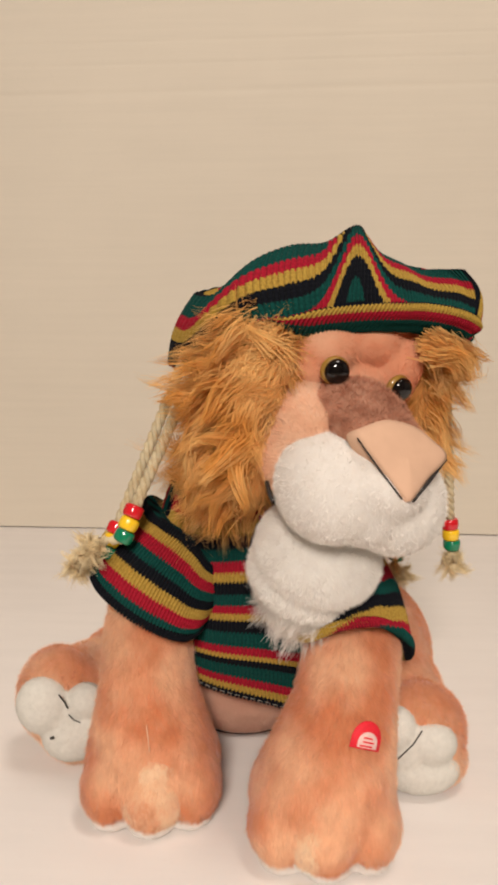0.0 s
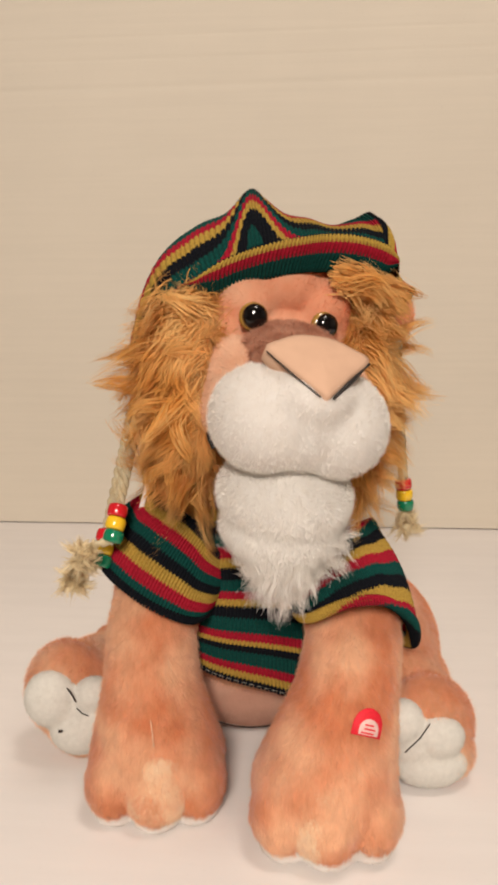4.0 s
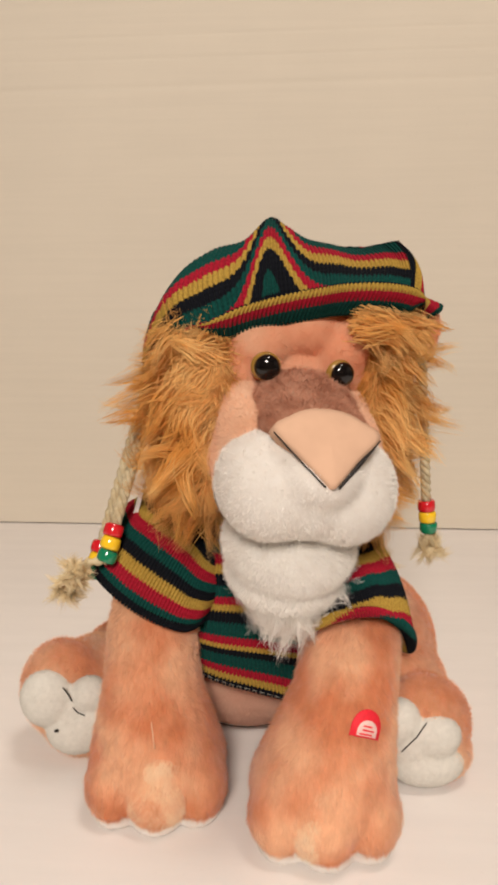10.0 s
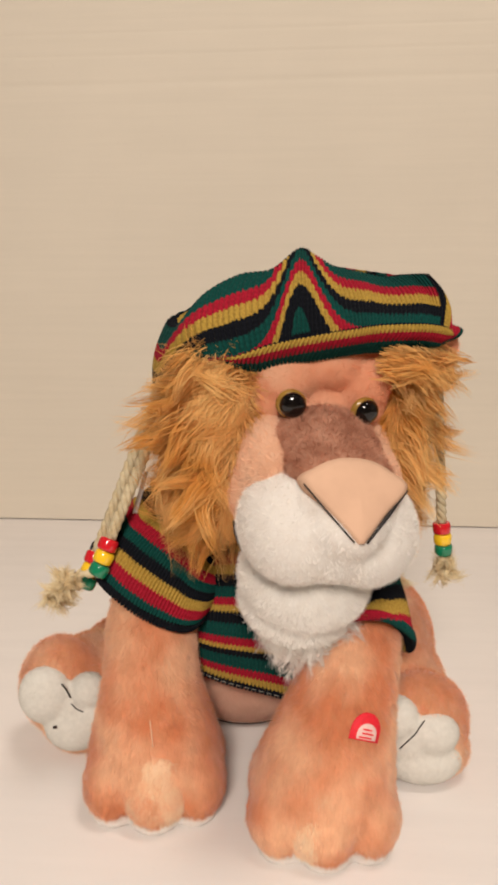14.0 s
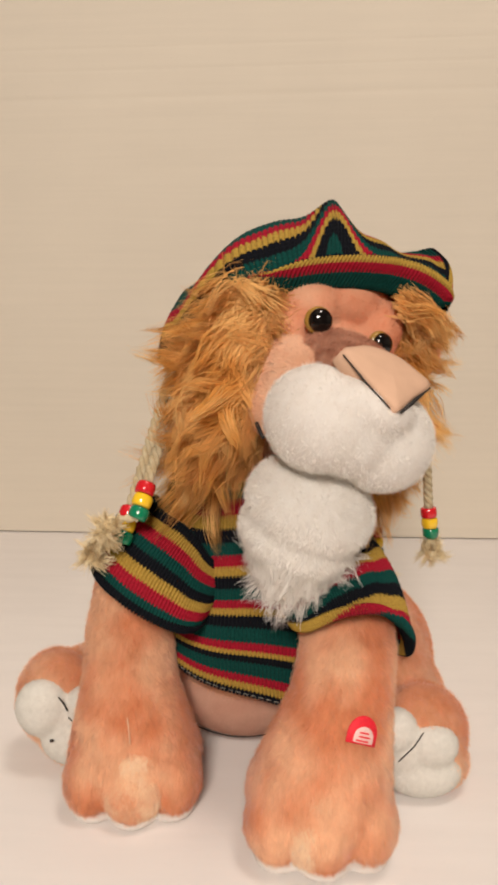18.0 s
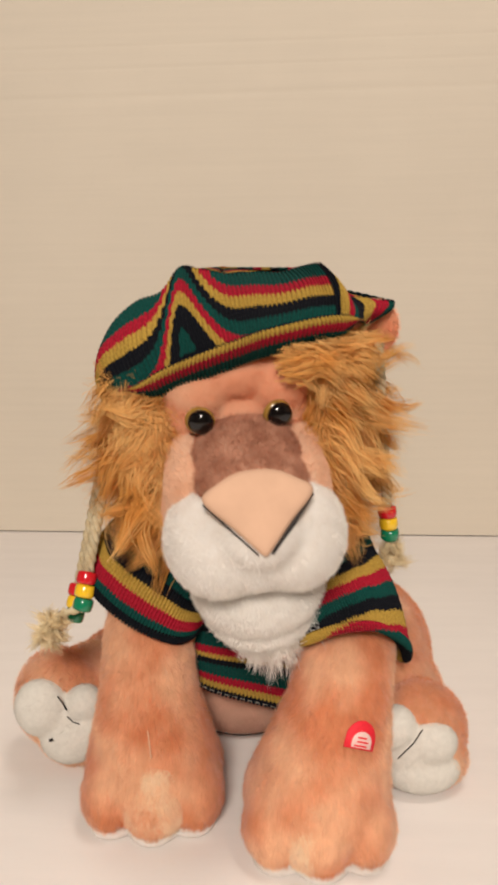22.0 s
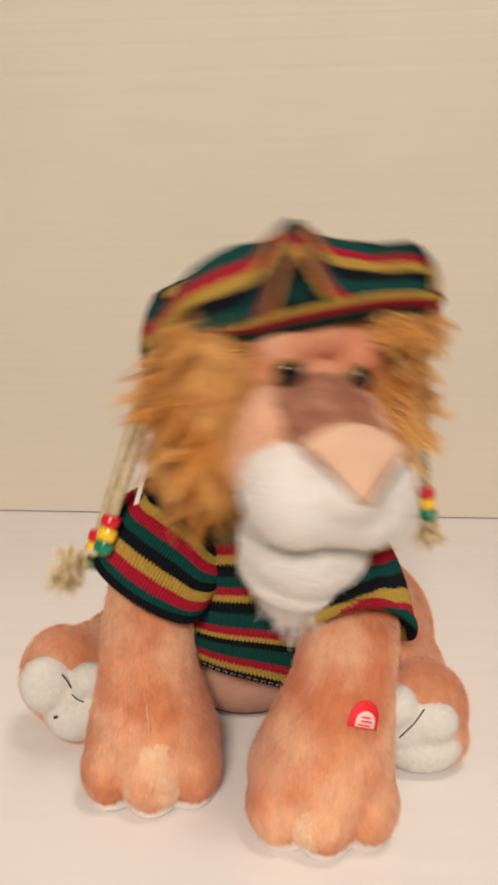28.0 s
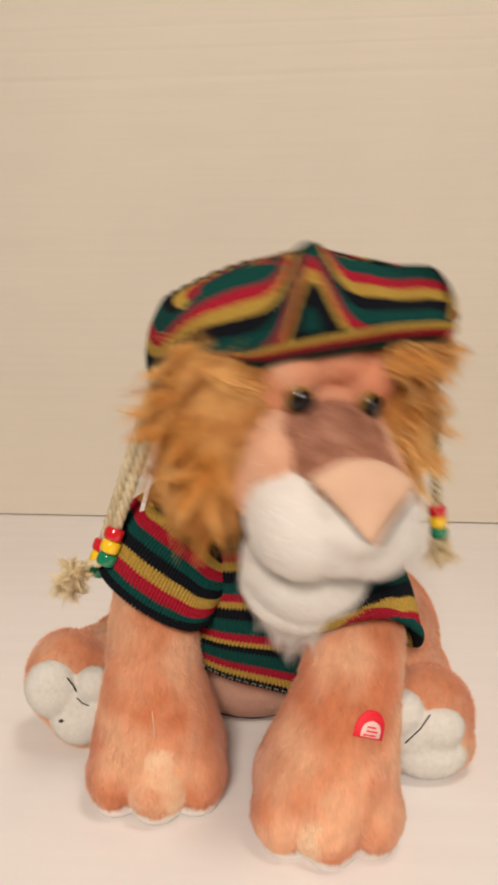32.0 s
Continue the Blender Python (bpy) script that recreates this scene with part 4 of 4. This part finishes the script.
def motions():
    # seconds, yaw, pitch, roll of the head, and its shift
    nod = [
        (0, 14.3, 25.5, 17.8, 0.0083, -0.0014, 0.0087),
        (0.034, 14.3, 25.5, 17.8, 0.0083, -0.0014, 0.0087),
        (0.1, 11.8, 23.1, 8.7, -0.0016, -0.0034, 0.0018),
        (0.2, 9.6, 24.7, 5.2, -0.0041, 0.0002, 0.0012),
        (0.4, 9.6, 24.8, 5.8, -0.0019, -0.0019, 0.0008),
        (1, 10.4, 24.9, 5.4, -0.0031, -0.0030, 0.0012),
        (1.5, 9.9, 24.8, 4.9, -0.0015, -0.0012, 0.0018),
        (2, 9.8, 25.3, 4.9, -0.0011, -0.0031, 0.0022),
        (2.3, 9.9, 25.1, 5.8, -0.0025, -0.0004, 0.0017),
        (2.5, 10.4, 24.6, 5.5, -0.0046, -0.0003, 0.0020),
        (4.5, 14.2, 8.3, 10.3, -0.0072, -0.0034, 0.0052),
        (4.6, 16.7, 10.5, 20.9, 0.0041, -0.0079, 0.0079),
        (4.8, 13.6, 8.1, 14.3, -0.0006, -0.0053, 0.0064),
        (4.9, 4.6, 7.3, -1.8, -0.0071, 0.0003, 0.0014),
        (5, 2.9, 10.0, -2.7, -0.0040, 0.0030, 0.0027),
        (5.1, 15.9, 12.2, 7.8, -0.0052, -0.0042, -0.0000),
        (5.2, 17.8, 20.7, 20.1, 0.0026, -0.0031, 0.0062),
        (5.3, 14.6, 20.3, 18.0, 0.0048, 0.0004, 0.0038),
        (5.4, 8.6, 16.6, 2.5, 0.0034, 0.0034, -0.0061),
        (5.5, 5.6, 19.9, -8.4, -0.0041, -0.0010, -0.0045),
        (5.7, 13.0, 25.1, 6.5, 0.0009, 0.0039, -0.0026),
        (5.8, 16.4, 31.4, 14.6, 0.0064, -0.0034, 0.0013),
        (6, 15.6, 30.2, 12.7, 0.0059, -0.0083, 0.0002),
        (6.5, 16.9, 30.3, 13.0, 0.0007, -0.0012, 0.0004),
        (7, 12.7, 29.8, 13.1, 0.0057, -0.0054, 0.0015),
        (7.2, 16.8, 32.4, 13.6, 0.0035, -0.0020, 0.0022),
        (7.4, 10.2, 28.9, 1.0, -0.0036, -0.0016, -0.0062),
        (7.5, 5.6, 28.2, -9.2, -0.0030, 0.0062, -0.0095),
        (7.7, 13.4, 31.1, 5.4, -0.0001, 0.0016, -0.0060),
        (8, 11.2, 25.0, -3.4, -0.0084, -0.0029, -0.0038),
        (8.2, 11.1, 16.2, 0.6, -0.0104, 0.0029, 0.0001),
        (8.4, 15.2, 18.2, 22.7, 0.0049, 0.0039, 0.0119),
        (8.6, 10.0, 4.2, 5.0, -0.0035, 0.0002, 0.0020),
        (8.7, 4.1, 2.4, -3.0, -0.0065, -0.0003, -0.0003),
        (8.8, 4.2, 5.0, 3.7, -0.0050, 0.0008, 0.0001),
        (9, 14.8, 18.1, 22.0, 0.0069, 0.0018, 0.0073),
        (9.2, 7.2, 14.6, -2.7, -0.0081, 0.0054, -0.0042),
        (9.4, 10.1, 20.1, 4.1, -0.0010, 0.0037, -0.0043),
        (9.6, 10.3, 22.0, 8.2, 0.0011, -0.0001, -0.0017),
        (9.8, 10.0, 22.0, 7.9, 0.0007, 0.0002, -0.0019),
        (10, 9.5, 23.0, 7.6, 0.0024, 0.0000, 0.0010),
        (10.3, 10.6, 22.5, 8.9, -0.0004, -0.0003, 0.0002),
        (10.5, 13.4, 22.3, 9.5, 0.0032, 0.0008, -0.0013),
        (10.7, 11.7, 26.2, 13.2, 0.0038, -0.0012, -0.0001),
        (11, 9.0, 27.8, -2.5, -0.0037, -0.0001, -0.0087),
        (11.2, 15.5, 36.6, 13.0, 0.0084, -0.0032, -0.0011),
        (11.4, 8.1, 24.1, -3.7, -0.0037, 0.0018, -0.0093),
        (11.6, 8.8, 25.8, -0.3, -0.0019, 0.0045, -0.0037),
        (11.8, 16.1, 21.2, 16.8, 0.0126, -0.0033, 0.0046),
        (12, 6.4, 7.0, -0.5, -0.0067, -0.0039, 0.0030),
        (12.2, 5.4, 7.1, 2.2, -0.0002, 0.0036, 0.0030),
        (12.4, 15.1, 12.7, 24.6, 0.0055, -0.0091, 0.0069),
        (12.6, 8.1, 10.6, 0.7, -0.0177, 0.0002, -0.0011),
        (12.8, 12.1, 17.8, 7.2, -0.0033, 0.0015, 0.0029),
        (13, 13.0, 24.0, 14.0, 0.0077, -0.0008, 0.0051),
        (13.2, 7.3, 22.6, -9.7, -0.0040, 0.0043, -0.0070),
        (13.5, 15.5, 31.5, 12.3, 0.0091, 0.0028, -0.0022),
        (13.7, 11.8, 29.5, 8.6, 0.0074, -0.0034, -0.0046),
        (14, 11.4, 28.7, 8.8, 0.0071, -0.0044, -0.0059),
        (14.5, 13.1, 30.2, 8.8, 0.0027, 0.0028, -0.0040),
        (16.5, 15.2, 30.7, 9.4, -0.0005, -0.0017, -0.0043),
        (16.8, 18.0, 35.6, 13.0, 0.0049, -0.0041, 0.0023),
        (17, 10.8, 31.9, -2.5, -0.0036, 0.0025, -0.0031),
        (17.2, 9.4, 28.0, -3.5, -0.0052, 0.0021, -0.0050),
        (17.5, 13.4, 26.7, 11.0, 0.0049, 0.0027, -0.0006),
        (17.7, 6.7, 13.0, -5.6, -0.0048, 0.0009, -0.0022),
        (18, 15.1, 12.1, 20.5, 0.0009, 0.0024, 0.0097),
        (18.2, 14.2, 10.6, 16.1, 0.0001, -0.0023, 0.0067),
        (18.5, 7.0, 11.3, 5.9, -0.0006, 0.0022, -0.0016),
        (18.7, 14.3, 20.1, 20.0, 0.0070, -0.0021, 0.0029),
        (19, 7.6, 22.2, -5.4, -0.0052, 0.0072, -0.0033),
        (19.2, 15.4, 31.2, 14.9, 0.0048, 0.0006, 0.0009),
        (19.5, 8.9, 24.0, -7.3, -0.0068, 0.0049, -0.0168),
        (19.7, 9.0, 30.5, 0.1, 0.0008, 0.0020, -0.0069),
        (20, 12.5, 26.0, 5.8, -0.0032, -0.0035, -0.0043),
        (20.2, 9.2, 16.5, -6.3, -0.0087, -0.0011, -0.0093),
        (20.5, 19.1, 15.6, 22.2, 0.0061, -0.0045, 0.0037),
        (20.7, 10.0, 3.8, 1.4, -0.0063, 0.0004, 0.0003),
        (21, 16.6, 15.7, 20.7, -0.0009, -0.0035, 0.0066),
        (21.2, 11.5, 14.6, 6.8, -0.0026, -0.0010, -0.0032),
        (21.5, 10.1, 19.5, 6.1, 0.0098, 0.0028, -0.0060),
        (21.7, 11.8, 26.2, 13.9, 0.0051, -0.0003, 0.0005),
        (22, 9.0, 30.6, -4.7, -0.0030, 0.0039, -0.0036),
        (22.2, 17.1, 36.4, 13.7, 0.0044, -0.0023, -0.0027),
        (22.5, 8.2, 26.2, -9.1, -0.0068, 0.0035, -0.0050),
        (22.7, 11.7, 24.6, 11.2, 0.0004, 0.0038, 0.0009),
        (23, 11.1, 24.2, 8.9, 0.0024, -0.0008, -0.0003),
        (23.4, 11.3, 24.3, 8.7, 0.0022, -0.0003, -0.0005),
        (23.7, 13.5, 24.8, 12.1, -0.0018, 0.0034, 0.0009),
        (23.8, 15.3, 21.5, 19.9, 0.0070, -0.0010, 0.0024),
        (23.9, 15.8, 18.8, 19.8, -0.0005, -0.0039, 0.0036),
        (24, 8.4, 10.3, 4.0, -0.0004, 0.0006, 0.0023),
        (24.2, 4.8, 4.2, -0.0, -0.0068, 0.0024, 0.0025),
        (24.3, 12.5, 7.4, 11.5, -0.0009, 0.0008, 0.0061),
        (24.5, 15.3, 12.4, 19.6, 0.0061, -0.0004, 0.0055),
        (26.5, 9.2, 20.8, 6.1, 0.0000, 0.0024, -0.0017),
        (26.7, 6.1, 9.7, -4.4, -0.0056, 0.0031, 0.0022),
        (26.9, 12.6, 8.2, 18.9, 0.0087, -0.0047, 0.0068),
        (27, 15.0, 14.5, 24.5, 0.0059, -0.0011, 0.0130),
        (27.1, 16.3, 8.4, 15.6, -0.0014, -0.0082, 0.0077),
        (27.3, 6.6, 6.0, -2.2, -0.0056, 0.0045, -0.0012),
        (27.5, 16.0, 20.2, 20.2, 0.0044, -0.0057, 0.0066),
        (27.7, 8.6, 17.1, 2.1, -0.0020, 0.0024, -0.0047),
        (27.9, 7.8, 21.6, -2.6, -0.0031, 0.0000, -0.0012),
        (28, 15.9, 29.3, 7.1, 0.0009, 0.0042, 0.0038),
        (28.1, 18.5, 31.0, 14.0, 0.0079, -0.0017, -0.0000),
        (28.3, 10.8, 28.9, -3.1, -0.0063, 0.0017, -0.0051),
        (28.5, 8.7, 25.9, -6.1, 0.0014, 0.0035, -0.0132),
        (28.7, 19.4, 32.6, 16.2, 0.0023, -0.0053, 0.0010),
        (28.9, 7.8, 21.5, -4.2, -0.0043, -0.0023, -0.0082),
        (29, 7.7, 21.0, -6.8, -0.0088, -0.0029, -0.0006),
        (29.1, 9.4, 16.4, 2.7, -0.0024, 0.0037, 0.0008),
        (29.3, 17.2, 13.4, 20.5, 0.0135, -0.0062, 0.0054),
        (29.5, 5.8, 3.8, 5.0, -0.0024, -0.0046, 0.0044),
        (29.7, 4.8, 9.9, 3.3, -0.0012, 0.0019, 0.0054),
        (29.9, 15.4, 17.6, 22.1, 0.0086, -0.0063, 0.0073),
        (30, 11.7, 17.8, 10.2, 0.0005, -0.0007, 0.0046),
        (30.1, 5.9, 15.7, -5.8, -0.0027, -0.0010, -0.0032),
        (30.3, 9.4, 21.7, 0.4, -0.0006, 0.0040, 0.0032),
        (30.5, 18.7, 25.3, 14.9, 0.0095, -0.0053, -0.0044),
        (30.7, 7.7, 27.5, -8.7, -0.0025, 0.0016, -0.0020),
        (30.9, 7.0, 29.9, -2.0, 0.0019, 0.0049, -0.0052),
        (31, 10.0, 33.1, -2.7, -0.0006, -0.0011, 0.0018),
        (31.3, 8.9, 29.6, -0.8, -0.0016, 0.0046, -0.0062),
        (31.7, 11.9, 30.2, 0.8, -0.0080, 0.0056, -0.0079),
        (31.8, 18.3, 36.1, 7.7, -0.0015, -0.0053, 0.0029),
        (31.9, 19.2, 35.7, 11.1, 0.0062, -0.0104, -0.0011),
        (32, 16.1, 34.1, 8.1, -0.0010, 0.0004, 0.0035),
    ]
    rows = [(t, head_pose(x, y, z, a, b, c)) for t, a, b, c, x, y, z in nod]
    walk(lion.children[[o.name.split(".")[0] for o in lion.children].index("head")], rows)
    walk(hat, rows)
    hinge = Vector((0, -0.045, 0.04))
    jaw = [o for o in bpy.data.objects["head"].children if o.name.split(".")[0] == "chin"][0]
    walk(jaw, [(t, Matrix.Translation(hinge) @ pose(0, 0, 0, min(7.0, max(0.0, 0.6 * (c - 6)))) @ Matrix.Translation(-hinge)) for t, a, b, c, x, y, z in nod])
    # the cords hang from the cap, splayed a little
    for cord, splay, lean in zip(braids, (6, -5, 0, 0), (0, 4, -6, -6)):
        at = cord.matrix_basis.translation.copy()
        swing = []
        for t, m in rows:
            turn = m.to_3x3().normalized()
            hang = Euler((radians(lean), radians(splay), 0)).to_matrix()
            if at.x < 0:
                roll = m.to_euler().y * 57.3
                rest = Vector((-0.0855 + 0.0010 * roll + 0.0004 * max(0.0, roll - 7), -0.045, 0.1450 + 0.0018 * roll)) + Vector((splay * 0.001 - 0.006, -lean * 0.003, 0))
                z = (m @ at - rest).normalized()
                x = (Vector((1, 0, 0)) - z * z.x).normalized()
                hang = Matrix((x, z.cross(x), z)).transposed()
            swing.append((t, Matrix.Translation(at) @ (turn.inverted() @ hang).to_4x4()))
        walk(cord, swing)
    # the shirt and chest rock with the head
    pivot = Vector((0, 0.035, 0.055))
    sway = [(t, Matrix.Translation(pivot) @ pose(0, 0, 0, -0.22 * (25 - b), 0, 0.25 * (a - 10)) @ Matrix.Translation(-pivot)) for t, a, b, c, x, y, z in nod]
    walk(shirt, sway)
    # the forelegs shift on the table
    steps = [
        (0, -0.0023, 0.0040, 0.0034, 0.10),
        (0.5, -0.0005, 0.0004, 0.0016, 0.20),
        (1, -0.0003, 0.0004, 0.0014, 0.16),
        (1.5, -0.0003, 0.0003, 0.0017, 0.27),
        (2, 0.0002, 0.0003, 0.0016, 0.09),
        (2.5, 0.0000, 0.0000, 0.0014, -0.00),
        (4.5, -0.0046, 0.0023, 0.0003, 2.94),
        (5, -0.0044, 0.0004, 0.0005, 4.02),
        (5.5, -0.0017, -0.0029, -0.0003, 1.49),
        (6, -0.0012, -0.0011, 0.0026, -0.37),
        (6.5, -0.0010, -0.0013, 0.0023, -0.19),
        (7, -0.0017, -0.0017, 0.0020, -0.29),
        (7.5, -0.0017, -0.0033, 0.0001, -0.66),
        (8, -0.0013, -0.0031, -0.0000, -0.08),
        (8.5, -0.0125, 0.0111, 0.0008, 1.26),
        (9, -0.0101, 0.0106, 0.0029, 1.21),
        (9.5, -0.0007, 0.0001, 0.0016, 0.93),
        (10, -0.0013, -0.0005, 0.0013, 1.00),
        (10.5, -0.0001, 0.0003, 0.0020, 0.90),
        (11, -0.0004, -0.0024, 0.0005, -0.42),
        (11.5, -0.0015, -0.0025, -0.0009, 0.02),
        (12, -0.0039, 0.0014, -0.0003, 4.85),
        (12.5, -0.0093, 0.0053, 0.0021, 1.96),
        (13, -0.0023, 0.0021, 0.0030, 0.59),
        (13.5, -0.0017, -0.0022, 0.0028, -0.42),
        (14, -0.0010, -0.0022, 0.0018, -0.57),
        (14.5, -0.0017, -0.0021, 0.0020, -0.79),
        (16.5, -0.0014, -0.0012, 0.0015, -0.39),
        (17, -0.0018, -0.0024, 0.0008, -0.95),
        (17.5, -0.0011, 0.0002, 0.0011, -0.56),
        (18, -0.0141, 0.0134, 0.0011, 1.82),
        (18.5, -0.0031, 0.0015, 0.0012, 2.50),
        (19, -0.0011, -0.0006, 0.0001, 1.39),
        (19.5, -0.0008, -0.0017, 0.0003, -0.22),
        (20, -0.0007, -0.0007, 0.0001, -0.16),
        (20.5, -0.0130, 0.0129, 0.0013, 0.97),
        (21, -0.0077, 0.0105, 0.0029, 2.12),
        (21.5, -0.0006, 0.0005, 0.0012, 1.37),
        (22, -0.0005, -0.0011, 0.0003, -0.24),
        (22.5, -0.0014, -0.0018, -0.0013, 0.13),
        (23, 0.0000, 0.0000, 0.0000, -0.00),
        (23.5, 0.0006, 0.0004, 0.0001, -0.10),
        (24, -0.0041, 0.0034, -0.0001, 3.11),
        (24.5, -0.0133, 0.0122, 0.0028, 1.69),
        (26.5, -0.0030, 0.0034, -0.0005, -0.39),
        (27, -0.0150, 0.0160, 0.0015, 1.06),
        (27.5, -0.0087, 0.0086, 0.0022, 0.11),
        (28, -0.0036, 0.0022, 0.0012, -0.33),
        (28.5, -0.0039, 0.0009, 0.0002, -0.73),
        (29, -0.0034, 0.0011, -0.0010, 0.84),
        (29.5, -0.0092, 0.0082, 0.0006, 4.94),
        (30, -0.0072, 0.0055, 0.0020, 0.97),
        (30.5, -0.0041, 0.0040, 0.0021, -0.37),
        (31, -0.0031, 0.0003, 0.0005, -1.07),
        (31.5, -0.0026, 0.0004, 0.0006, -0.86),
        (32, -0.0032, 0.0007, 0.0010, -1.59),
    ]
    walk(leg_left, [(t, pose(x, y - 0.010, 0)) for t, x, y, u, w in steps])
    walk(leg_right, [(t, pose(u, -0.0165, 0, -w, 0, 0)) for t, x, y, u, w in steps])


motions()
